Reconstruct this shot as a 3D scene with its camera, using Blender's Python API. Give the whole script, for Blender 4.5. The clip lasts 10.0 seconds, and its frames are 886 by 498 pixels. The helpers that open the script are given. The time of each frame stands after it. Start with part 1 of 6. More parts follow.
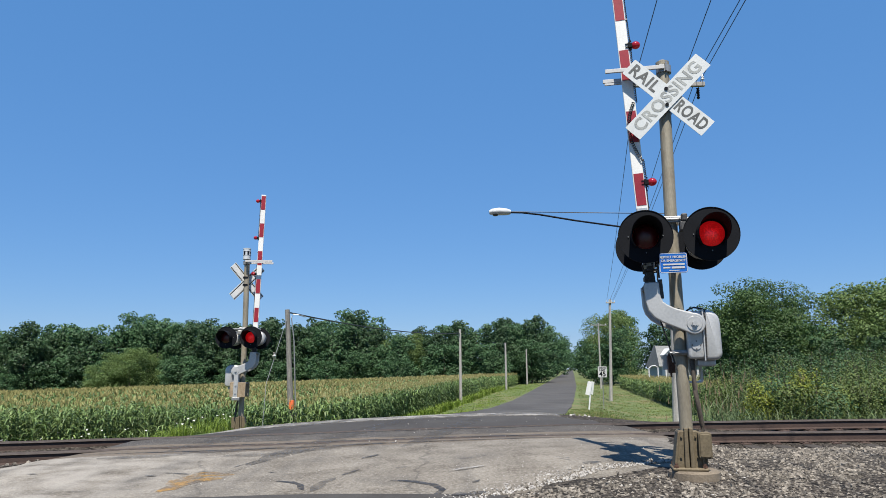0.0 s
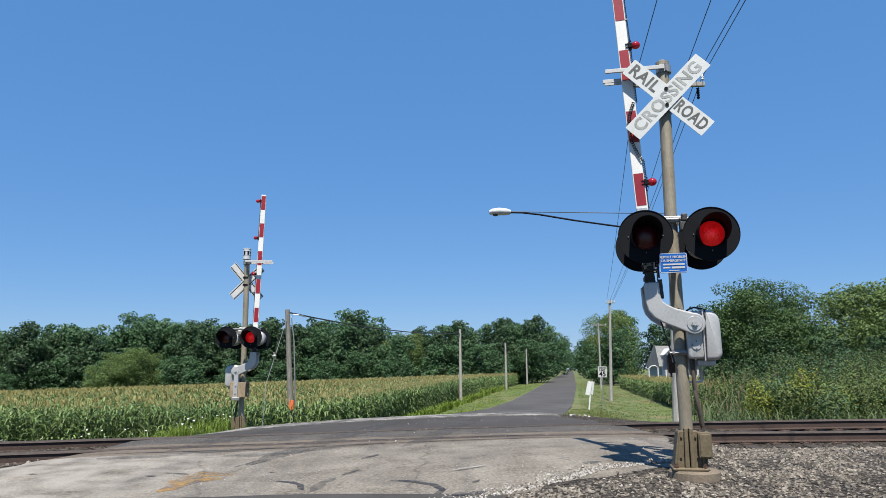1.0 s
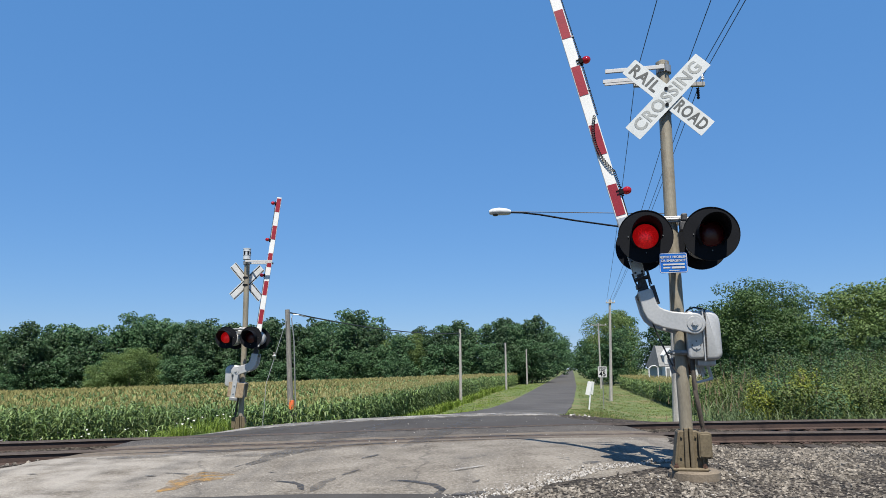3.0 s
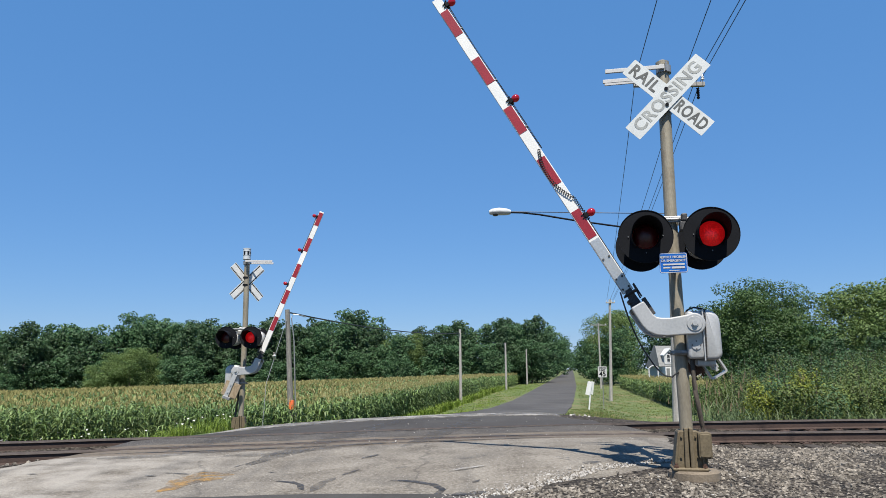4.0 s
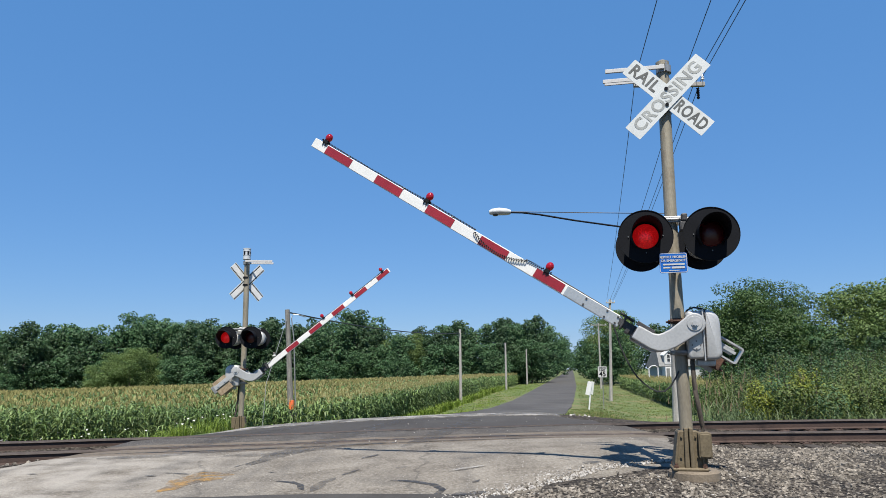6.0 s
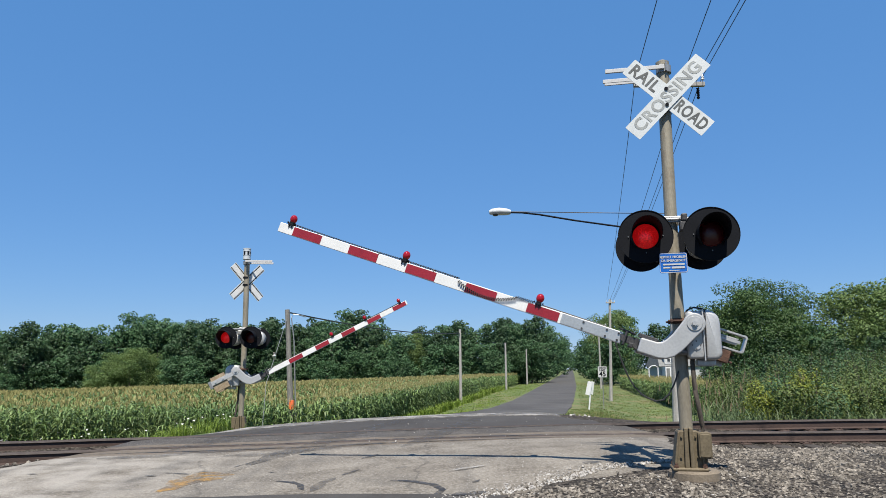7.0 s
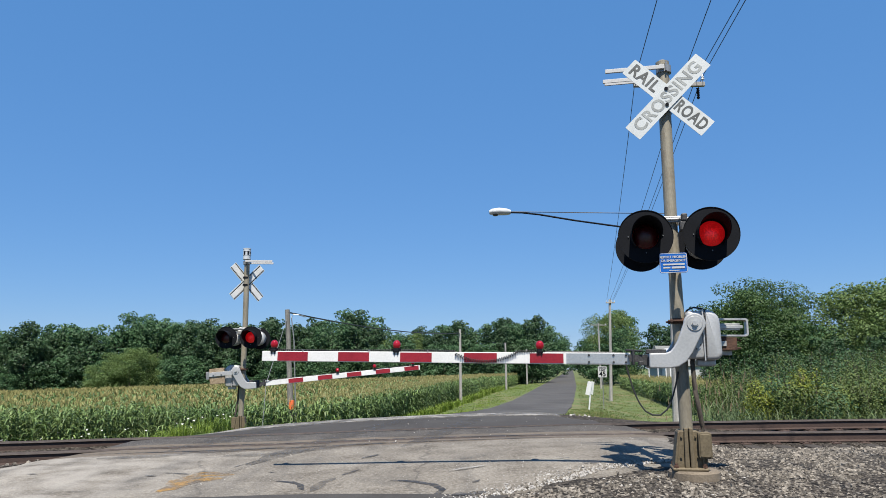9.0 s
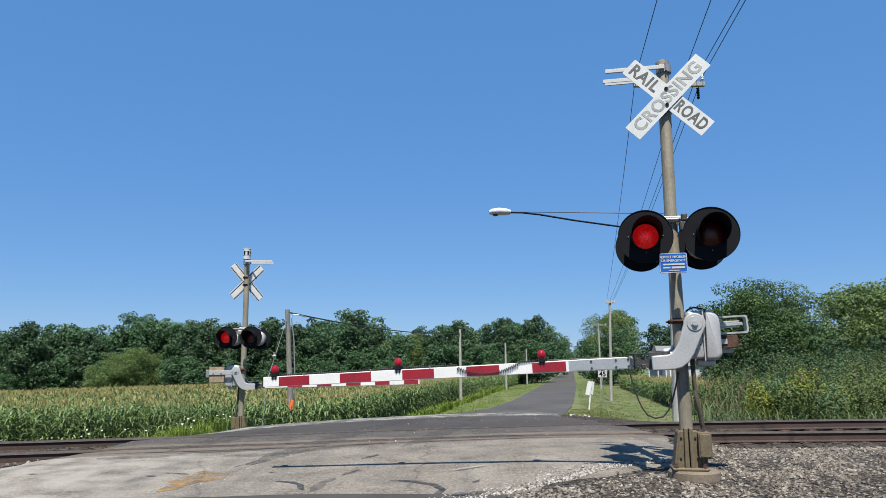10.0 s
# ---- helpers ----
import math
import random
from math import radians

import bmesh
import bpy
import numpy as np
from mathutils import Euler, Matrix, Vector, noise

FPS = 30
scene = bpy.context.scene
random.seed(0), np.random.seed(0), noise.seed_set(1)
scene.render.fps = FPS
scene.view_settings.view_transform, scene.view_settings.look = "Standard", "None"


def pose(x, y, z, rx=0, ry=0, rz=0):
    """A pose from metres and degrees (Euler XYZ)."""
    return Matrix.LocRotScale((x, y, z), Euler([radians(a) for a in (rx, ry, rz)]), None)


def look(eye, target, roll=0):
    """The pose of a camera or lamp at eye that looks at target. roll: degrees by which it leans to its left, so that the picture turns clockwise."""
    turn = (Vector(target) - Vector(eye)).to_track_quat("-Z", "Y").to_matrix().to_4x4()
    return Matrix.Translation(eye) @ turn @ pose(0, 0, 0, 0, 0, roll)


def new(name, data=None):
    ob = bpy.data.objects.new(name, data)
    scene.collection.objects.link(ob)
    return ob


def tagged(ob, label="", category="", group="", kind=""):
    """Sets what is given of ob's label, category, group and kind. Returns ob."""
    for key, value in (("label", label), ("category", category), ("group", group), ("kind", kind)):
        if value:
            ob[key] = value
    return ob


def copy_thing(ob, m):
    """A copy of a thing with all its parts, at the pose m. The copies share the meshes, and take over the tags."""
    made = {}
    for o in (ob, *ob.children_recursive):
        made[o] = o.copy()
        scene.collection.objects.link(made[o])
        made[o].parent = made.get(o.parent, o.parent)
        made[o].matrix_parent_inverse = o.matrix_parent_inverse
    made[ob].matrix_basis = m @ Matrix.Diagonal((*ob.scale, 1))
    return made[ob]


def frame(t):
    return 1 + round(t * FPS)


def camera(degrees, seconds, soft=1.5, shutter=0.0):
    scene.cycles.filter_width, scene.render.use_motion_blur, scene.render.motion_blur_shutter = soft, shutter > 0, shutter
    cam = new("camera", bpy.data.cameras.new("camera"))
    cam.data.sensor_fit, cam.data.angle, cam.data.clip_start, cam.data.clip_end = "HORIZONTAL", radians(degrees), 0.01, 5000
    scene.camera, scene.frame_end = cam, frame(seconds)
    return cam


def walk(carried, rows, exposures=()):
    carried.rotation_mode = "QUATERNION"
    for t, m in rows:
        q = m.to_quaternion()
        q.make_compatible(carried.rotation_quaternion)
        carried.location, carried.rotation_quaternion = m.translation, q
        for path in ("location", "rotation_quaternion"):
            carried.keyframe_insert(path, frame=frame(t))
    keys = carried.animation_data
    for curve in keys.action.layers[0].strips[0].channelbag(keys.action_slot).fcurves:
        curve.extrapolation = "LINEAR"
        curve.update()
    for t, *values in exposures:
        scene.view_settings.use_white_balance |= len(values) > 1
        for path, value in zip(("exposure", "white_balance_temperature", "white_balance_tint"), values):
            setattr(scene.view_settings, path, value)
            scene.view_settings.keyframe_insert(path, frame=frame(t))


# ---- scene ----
cam = camera(64.0, 10.0, soft=0.7)
EYE = (0.0, 0.0, 1.25)
CAM = Matrix.Translation(EYE) @ pose(0, 0, 0, 90 + 9.68, 0, 0) @ pose(0, 0, 0, 0, 0, -0.5)
walk(cam, [(0.0, CAM), (10.0, CAM)])

# ---- light ----
SUN_EL, SUN_AZ = 61.0, 180.0          # height of the sun; compass turn from the view's heading
world = bpy.data.worlds.new("world")
scene.world = world
world.use_nodes = True
wn = world.node_tree.nodes
sky = wn.new("ShaderNodeTexSky")
sky.sky_type = 'NISHITA'
sky.sun_disc = False
sky.sun_elevation = radians(SUN_EL)
sky.sun_rotation = radians(SUN_AZ)
sky.altitude = 200
sky.air_density = 1.0
sky.dust_density = 0.12
sky.ozone_density = 3.0
tone = wn.new("ShaderNodeHueSaturation")
tone.inputs["Saturation"].default_value = 1.08
world.node_tree.links.new(sky.outputs[0], tone.inputs["Color"])
gain = wn.new("ShaderNodeVectorMath")
gain.operation = 'SCALE'
gain.inputs["Scale"].default_value = 0.108
world.node_tree.links.new(tone.outputs[0], gain.inputs[0])
# an even blue mixed over the clear sky, which flattens its gradient
veil = wn.new("ShaderNodeMix")
veil.data_type = 'RGBA'
veil.inputs[0].default_value = 0.6
veil.inputs[7].default_value = (0.090, 0.300, 0.715, 1)
world.node_tree.links.new(gain.outputs[0], veil.inputs[6])
world.node_tree.links.new(veil.outputs[2], wn["Background"].inputs[0])
wn["Background"].inputs[1].default_value = 0.59
sun = new("sun", bpy.data.lights.new("sun", 'SUN'))
sun.data.energy = 5.0
sun.data.angle = radians(0.53)
sun.data.color = (1.0, 0.94, 0.84)
_a, _e = radians(SUN_AZ), radians(SUN_EL)
SUN_DIR = Vector((math.sin(_a) * math.cos(_e), math.cos(_a) * math.cos(_e), math.sin(_e)))
sun.matrix_world = look(SUN_DIR * 50, (0, 0, 0))
scene.view_settings.exposure = 0.88


# ---- materials ----
def ramp(nt, a, b, p0=0.3, p1=0.7):
    r = nt.nodes.new("ShaderNodeValToRGB")
    r.color_ramp.elements[0].position, r.color_ramp.elements[1].position = p0, p1
    r.color_ramp.elements[0].color, r.color_ramp.elements[1].color = (*a, 1), (*b, 1)
    return r


def surface(name, dark, light, rough=0.7, metal=0.0, scale=4.0, fine=60.0, bump=0.2, stretch=(1, 1, 1),
            stain=None, stain_scale=1.0, stain_at=(0.55, 0.75), vary=0.0, island=0.0, spec=0.5, depth=0.01):
    """Two scales of noise between two colours, optional stains, bump; vary: change from object to object, island: from piece to piece."""
    m = bpy.data.materials.new(name)
    m.use_nodes = True
    nt = m.node_tree
    L = nt.links.new
    b = nt.nodes["Principled BSDF"]
    tc = nt.nodes.new("ShaderNodeTexCoord")
    mp = nt.nodes.new("ShaderNodeMapping")
    mp.inputs["Scale"].default_value = stretch
    L(tc.outputs["Object"], mp.inputs[0])
    n1 = nt.nodes.new("ShaderNodeTexNoise")
    n1.inputs["Scale"].default_value, n1.inputs["Detail"].default_value = scale, 5
    n2 = nt.nodes.new("ShaderNodeTexNoise")
    n2.inputs["Scale"].default_value, n2.inputs["Detail"].default_value = fine, 4
    L(mp.outputs[0], n1.inputs[0])
    L(mp.outputs[0], n2.inputs[0])
    mix = nt.nodes.new("ShaderNodeMath")
    mix.operation = 'MULTIPLY_ADD'
    mix.inputs[1].default_value = 0.5
    L(n2.outputs[0], mix.inputs[0])
    half = nt.nodes.new("ShaderNodeMath")
    half.operation = 'MULTIPLY'
    half.inputs[1].default_value = 0.5
    L(n1.outputs[0], half.inputs[0])
    L(half.outputs[0], mix.inputs[2])
    r = ramp(nt, dark, light, 0.36, 0.64)
    L(mix.outputs[0], r.inputs[0])
    col = r.outputs[0]
    if stain:
        n3 = nt.nodes.new("ShaderNodeTexNoise")
        n3.inputs["Scale"].default_value, n3.inputs["Detail"].default_value = stain_scale, 6
        n3.inputs["Roughness"].default_value = 0.65
        L(mp.outputs[0], n3.inputs[0])
        r3 = ramp(nt, (0, 0, 0), (1, 1, 1), *stain_at)
        L(n3.outputs[0], r3.inputs[0])
        mx = nt.nodes.new("ShaderNodeMix")
        mx.data_type = 'RGBA'
        L(r3.outputs[0], mx.inputs[0])
        L(col, mx.inputs[6])
        mx.inputs[7].default_value = (*stain, 1)
        col = mx.outputs[2]
    if vary or island:
        src = nt.nodes.new("ShaderNodeObjectInfo").outputs["Random"] if vary else nt.nodes.new("ShaderNodeNewGeometry").outputs["Random Per Island"]
        amt = vary or island
        mr = nt.nodes.new("ShaderNodeMapRange")
        mr.inputs[3].default_value, mr.inputs[4].default_value = 1 - amt, 1 + amt
        L(src, mr.inputs[0])
        hs = nt.nodes.new("ShaderNodeHueSaturation")
        L(mr.outputs[0], hs.inputs["Value"])
        L(col, hs.inputs["Color"])
        col = hs.outputs[0]
    L(col, b.inputs["Base Color"])
    b.inputs["Roughness"].default_value, b.inputs["Metallic"].default_value = rough, metal
    b.inputs["Specular IOR Level"].default_value = spec
    if bump:
        bp = nt.nodes.new("ShaderNodeBump")
        bp.inputs["Strength"].default_value, bp.inputs["Distance"].default_value = bump, depth
        L(n2.outputs[0], bp.inputs["Height"])
        L(bp.outputs[0], b.inputs["Normal"])
    return m


def leafy(name, dark, light, trans=0.35, rough=0.55, scale=0.25, tip=None, spread=0.35):
    """Leaves: colour by piece and by large patches, some light let through."""
    m = surface(name, dark, light, rough, 0, scale, 6.0, 0, island=spread, spec=0.35)
    nt = m.node_tree
    b = nt.nodes["Principled BSDF"]
    tr = nt.nodes.new("ShaderNodeBsdfTranslucent")
    nt.links.new(b.inputs["Base Color"].links[0].from_socket, tr.inputs[0])
    ms = nt.nodes.new("ShaderNodeMixShader")
    ms.inputs[0].default_value = trans
    nt.links.new(b.outputs[0], ms.inputs[1])
    nt.links.new(tr.outputs[0], ms.inputs[2])
    nt.links.new(ms.outputs[0], nt.nodes["Material Output"].inputs[0])
    return m


def glow(name, colour, strength):
    m = surface(name, tuple(c * 0.06 for c in colour), tuple(c * 0.12 for c in colour), 0.3, 0, 6, 60, 0.1)
    b = m.node_tree.nodes["Principled BSDF"]
    n = m.node_tree.nodes.new("ShaderNodeTexVoronoi")
    n.inputs["Scale"].default_value = 70
    tc = m.node_tree.nodes.new("ShaderNodeTexCoord")
    m.node_tree.links.new(tc.outputs["Object"], n.inputs[0])
    # brightest in the middle of the lens, with a fine faceted pattern
    ln = m.node_tree.nodes.new("ShaderNodeVectorMath")
    ln.operation = 'LENGTH'
    m.node_tree.links.new(tc.outputs["Object"], ln.inputs[0])
    ad = m.node_tree.nodes.new("ShaderNodeMath")
    ad.operation = 'MULTIPLY_ADD'
    ad.inputs[1].default_value = 5.0
    m.node_tree.links.new(ln.outputs["Value"], ad.inputs[0])
    m.node_tree.links.new(n.outputs["Distance"], ad.inputs[2])
    r = ramp(m.node_tree, colour, tuple(c * 0.28 for c in colour), 0.2, 1.25)
    r.color_ramp.elements[1].position = 1.0
    m.node_tree.links.new(ad.outputs[0], r.inputs[0])
    m.node_tree.links.new(r.outputs[0], b.inputs["Emission Color"])
    b.inputs["Emission Strength"].default_value = strength
    return m


M_ASPHALT = surface("asphalt", (0.03379, 0.03133, 0.02957), (0.05914, 0.05526, 0.05245), 0.85, 0, 0.35, 70, 0.5, stain=(0.06956, 0.06688, 0.0642), stain_scale=0.5, stain_at=(0.5, 0.8), spec=0.15)
M_APRON = surface("worn_apron", (0.08928, 0.07714, 0.06357), (0.225, 0.205, 0.1764), 0.9, 0, 1.6, 26, 0.9, stain=(0.06428, 0.05785, 0.05143), stain_scale=0.8, stain_at=(0.54, 0.74), depth=0.02, spec=0.15)


def weather(m, rot, crack=1.1, streak=0.55, speck=True, bars=0.8):
    """Adds to a paving: fine cracks, dark wheel streaks along the road, pale worn stones."""
    nt = m.node_tree
    L = nt.links.new
    b = nt.nodes["Principled BSDF"]
    col = b.inputs["Base Color"].links[0].from_socket
    tc = nt.nodes.new("ShaderNodeTexCoord")

    def blend(col, fac, tone, mode='MIX'):
        mx = nt.nodes.new("ShaderNodeMix")
        mx.data_type, mx.blend_type = 'RGBA', mode
        L(fac, mx.inputs[0])
        L(col, mx.inputs[6])
        mx.inputs[7].default_value = (*tone, 1)
        return mx.outputs[2]

    def placed(scale):
        mp = nt.nodes.new("ShaderNodeMapping")
        mp.inputs["Rotation"].default_value = (0, 0, radians(rot))
        mp.inputs["Scale"].default_value = scale
        L(tc.outputs["Object"], mp.inputs[0])
        return mp.outputs[0]

    st = nt.nodes.new("ShaderNodeTexNoise")
    st.inputs["Scale"].default_value, st.inputs["Detail"].default_value = 1.0, 7
    L(placed((1.6, 0.16, 1)), st.inputs[0])
    r = ramp(nt, (0, 0, 0), (streak, streak, streak), 0.52, 0.7)
    L(st.outputs[0], r.inputs[0])
    col = blend(col, r.outputs[0], (0.057, 0.0532, 0.05168))
    cross = nt.nodes.new("ShaderNodeTexNoise")
    cross.inputs["Scale"].default_value, cross.inputs["Detail"].default_value = 1.0, 8
    cross.inputs["Roughness"].default_value = 0.7
    L(placed((0.7, 3.2, 1)), cross.inputs[0])
    r = ramp(nt, (0, 0, 0), (bars, bars, bars), 0.62, 0.68)
    L(cross.outputs[0], r.inputs[0])
    col = blend(col, r.outputs[0], (0.0456, 0.04256, 0.04104))
    wob = nt.nodes.new("ShaderNodeTexNoise")
    wob.inputs["Scale"].default_value, wob.inputs["Detail"].default_value = 2.5, 5
    L(tc.outputs["Object"], wob.inputs[0])
    ad = nt.nodes.new("ShaderNodeMix")
    ad.data_type = 'RGBA'
    ad.inputs[0].default_value = 0.25
    L(tc.outputs["Object"], ad.inputs[6])
    L(wob.outputs["Color"], ad.inputs[7])
    vo = nt.nodes.new("ShaderNodeTexVoronoi")
    vo.feature = 'DISTANCE_TO_EDGE'
    vo.inputs["Scale"].default_value = crack
    L(ad.outputs[2], vo.inputs[0])
    r = ramp(nt, (0.5, 0.5, 0.5), (0, 0, 0), 0.001, 0.006)
    L(vo.outputs[0], r.inputs[0])
    col = blend(col, r.outputs[0], (0.038, 0.03496, 0.03268))
    if speck:
        vs = nt.nodes.new("ShaderNodeTexVoronoi")
        vs.inputs["Scale"].default_value = 34
        L(tc.outputs["Object"], vs.inputs[0])
        r = ramp(nt, (0.7, 0.7, 0.7), (0, 0, 0), 0.1, 0.3)
        L(vs.outputs["Distance"], r.inputs[0])
        col = blend(col, r.outputs[0], (0.3, 0.288, 0.27))
        vd = nt.nodes.new("ShaderNodeTexVoronoi")
        vd.inputs["Scale"].default_value = 47
        L(tc.outputs["Object"], vd.inputs[0])
        r = ramp(nt, (0.65, 0.65, 0.65), (0, 0, 0), 0.12, 0.34)
        L(vd.outputs["Distance"], r.inputs[0])
        col = blend(col, r.outputs[0], (0.06, 0.055, 0.05))
    L(col, b.inputs["Base Color"])
    return m


M_ROAD = surface("grey_road_asphalt", (0.05366, 0.0516, 0.05022), (0.086, 0.08256, 0.07981), 0.85, 0, 0.3, 70, 0.5, stain=(0.04472, 0.04266, 0.04128), stain_scale=0.25, stain_at=(0.5, 0.75), spec=0.15)
M_BROWN = surface("brown_stained_pavement", (0.0792, 0.0648, 0.0504), (0.1656, 0.1404, 0.1152), 0.9, 0, 1.2, 30, 0.7, stain=(0.0504, 0.04464, 0.0396), stain_scale=1.2, stain_at=(0.5, 0.7), stretch=(0.35, 1, 1), depth=0.02, spec=0.15)
weather(M_ROAD, 10.1, 0.2, 0.5, False, 0.15)
weather(M_APRON, 10.1, 0.3, 0.6)


def paled(m, x0, x1, most, tone):
    """A paler tone that grows from x0 towards x1, broken up by patches."""
    nt = m.node_tree
    b = nt.nodes["Principled BSDF"]
    tc = nt.nodes.new("ShaderNodeTexCoord")
    sx = nt.nodes.new("ShaderNodeSeparateXYZ")
    nt.links.new(tc.outputs["Object"], sx.inputs[0])
    mr = nt.nodes.new("ShaderNodeMapRange")
    mr.inputs[1].default_value, mr.inputs[2].default_value = x0, x1
    nt.links.new(sx.outputs[0], mr.inputs[0])
    n = nt.nodes.new("ShaderNodeTexNoise")
    n.inputs["Scale"].default_value, n.inputs["Detail"].default_value = 2.2, 7
    nt.links.new(tc.outputs["Object"], n.inputs[0])
    r = ramp(nt, (0, 0, 0), (most, most, most), 0.35, 0.6)
    nt.links.new(n.outputs[0], r.inputs[0])
    mu = nt.nodes.new("ShaderNodeMath")
    mu.operation = 'MULTIPLY'
    nt.links.new(mr.outputs[0], mu.inputs[0])
    nt.links.new(r.outputs[0], mu.inputs[1])
    mx = nt.nodes.new("ShaderNodeMix")
    mx.data_type = 'RGBA'
    nt.links.new(mu.outputs[0], mx.inputs[0])
    nt.links.new(b.inputs["Base Color"].links[0].from_socket, mx.inputs[6])
    mx.inputs[7].default_value = (*tone, 1)
    nt.links.new(mx.outputs[2], b.inputs["Base Color"])


paled(M_APRON, -2.2, -4.6, 0.6, (0.3, 0.28, 0.25))
weather(M_ASPHALT, 10.1, 0.16, 0.35, False)
def worn(m, most, lo=0.42, hi=0.58, scale=7.0):
    """Lets the paving below show through in ragged patches, as worn paint and thin tar do."""
    nt = m.node_tree
    tc = nt.nodes.new("ShaderNodeTexCoord")
    n = nt.nodes.new("ShaderNodeTexNoise")
    n.inputs["Scale"].default_value, n.inputs["Detail"].default_value, n.inputs["Roughness"].default_value = scale, 8, 0.7
    nt.links.new(tc.outputs["Object"], n.inputs[0])
    r = ramp(nt, (0, 0, 0), (most, most, most), lo, hi)
    nt.links.new(n.outputs[0], r.inputs[0])
    tr = nt.nodes.new("ShaderNodeBsdfTransparent")
    ms = nt.nodes.new("ShaderNodeMixShader")
    nt.links.new(r.outputs[0], ms.inputs[0])
    nt.links.new(tr.outputs[0], ms.inputs[1])
    nt.links.new(nt.nodes["Principled BSDF"].outputs[0], ms.inputs[2])
    nt.links.new(ms.outputs[0], nt.nodes["Material Output"].inputs[0])
    return m


M_WHEEL = worn(surface("rubber_marks", (0.038, 0.03496, 0.0342), (0.076, 0.0722, 0.0684), 0.8, 0, 3, 60, 0.3), 0.62, 0.36, 0.66, 3.0)
M_PANEL = surface("crossing_panel", (0.03745, 0.03318, 0.02996), (0.08026, 0.07223, 0.0642), 0.8, 0, 0.8, 60, 0.4, stain=(0.09099, 0.08293, 0.07491), stain_scale=1.5, stain_at=(0.5, 0.75), spec=0.15)
weather(M_PANEL, 10.1, 0.25, 0.6, True)
M_YELLOW = surface("worn_yellow_paint", (0.2, 0.115, 0.035), (0.38, 0.215, 0.05), 0.8, 0, 2.5, 60, 0.4, stain=(0.13, 0.095, 0.065), stain_scale=3.0, stain_at=(0.45, 0.6))
worn(M_YELLOW, 0.8, 0.4, 0.6, 5.0)
M_TARMARK = worn(surface("tar_marks", (0.0152, 0.0152, 0.01672), (0.0418, 0.03952, 0.038), 0.65, 0, 3, 80, 0.3), 0.85, 0.36, 0.54, 8.0)
M_CRACK = surface("pale_concrete_edge", (0.2462, 0.2298, 0.2134), (0.3939, 0.3776, 0.3529), 0.9, 0, 1.5, 40, 0.5)
M_JOINT = worn(surface("old_pavement_edge", (0.1847, 0.1724, 0.16), (0.3078, 0.2954, 0.2771), 0.9, 0, 1.5, 40, 0.5), 0.9, 0.4, 0.6, 1.6)
M_GRAVEL = surface("gravel_bed", (0.0532, 0.0456, 0.03952), (0.152, 0.133, 0.114), 0.95, 0, 3, 45, 0.9, depth=0.03, spec=0.15)
M_STONE = surface("ballast_stone", (0.0806, 0.07093, 0.05964), (0.2337, 0.2096, 0.1789), 0.9, 0, 9, 60, 0.4, island=0.45, spec=0.15)
def pebbled(m):
    """Small stones in a bed: tone by cell, the shade of the gaps between put into the colour."""
    nt = m.node_tree
    tc = nt.nodes.new("ShaderNodeTexCoord")
    v = nt.nodes.new("ShaderNodeTexVoronoi")
    v.inputs["Scale"].default_value = 24
    nt.links.new(tc.outputs["Object"], v.inputs[0])
    sp = nt.nodes.new("ShaderNodeSeparateColor")
    nt.links.new(v.outputs["Color"], sp.inputs[0])
    r = ramp(nt, (0.012, 0.0105, 0.009), (0.11, 0.095, 0.08), 0.05, 1.0)
    nt.links.new(sp.outputs[0], r.inputs[0])
    e = nt.nodes.new("ShaderNodeTexVoronoi")
    e.feature = 'DISTANCE_TO_EDGE'
    e.inputs["Scale"].default_value = 24
    nt.links.new(tc.outputs["Object"], e.inputs[0])
    # darkens the colour at cell edges, as shade between stones would
    g = ramp(nt, (0.18, 0.17, 0.16), (1, 1, 1), 0.0, 0.14)
    nt.links.new(e.outputs[0], g.inputs[0])
    mx = nt.nodes.new("ShaderNodeMix")
    mx.data_type, mx.blend_type = 'RGBA', 'MULTIPLY'
    mx.inputs[0].default_value = 1.0
    nt.links.new(r.outputs[0], mx.inputs[6])
    nt.links.new(g.outputs[0], mx.inputs[7])
    b = nt.nodes["Principled BSDF"]
    nt.links.new(mx.outputs[2], b.inputs["Base Color"])
    bp = nt.nodes.new("ShaderNodeBump")
    bp.inputs["Strength"].default_value, bp.inputs["Distance"].default_value = 1.0, 0.03
    nt.links.new(e.outputs[0], bp.inputs["Height"])
    nt.links.new(bp.outputs[0], b.inputs["Normal"])


pebbled(M_GRAVEL)
M_RUST = surface("rail_rust", (0.0304, 0.01824, 0.01459), (0.06384, 0.04013, 0.03162), 0.8, 0.1, 3, 50, 0.3, stretch=(0.3, 1, 1))
M_RAILTOP = surface("rail_running_face", (0.075, 0.06, 0.052), (0.16, 0.135, 0.12), 0.5, 0.15, 2, 40, 0.1, stretch=(0.2, 1, 1))
M_TIE = surface("creosoted_tie", (0.01824, 0.01459, 0.01216), (0.05168, 0.04256, 0.03526), 0.9, 0, 3, 30, 0.5, stretch=(1, 8, 8))
M_GRASS_GROUND = surface("grass_ground", (0.044, 0.0748, 0.01584), (0.11, 0.1364, 0.03696), 0.95, 0, 0.5, 14, 0.9, stain=(0.1408, 0.1188, 0.05456), stain_scale=0.3, stain_at=(0.5, 0.66), depth=0.05)
M_MAST = surface("galvanised_mast", (0.172, 0.152, 0.114), (0.26, 0.233, 0.178), 0.55, 0.2, 3, 40, 0.15, stain=(0.14, 0.092, 0.055), stain_scale=2.0, stain_at=(0.56, 0.74), stretch=(1.6, 1.6, 0.5))
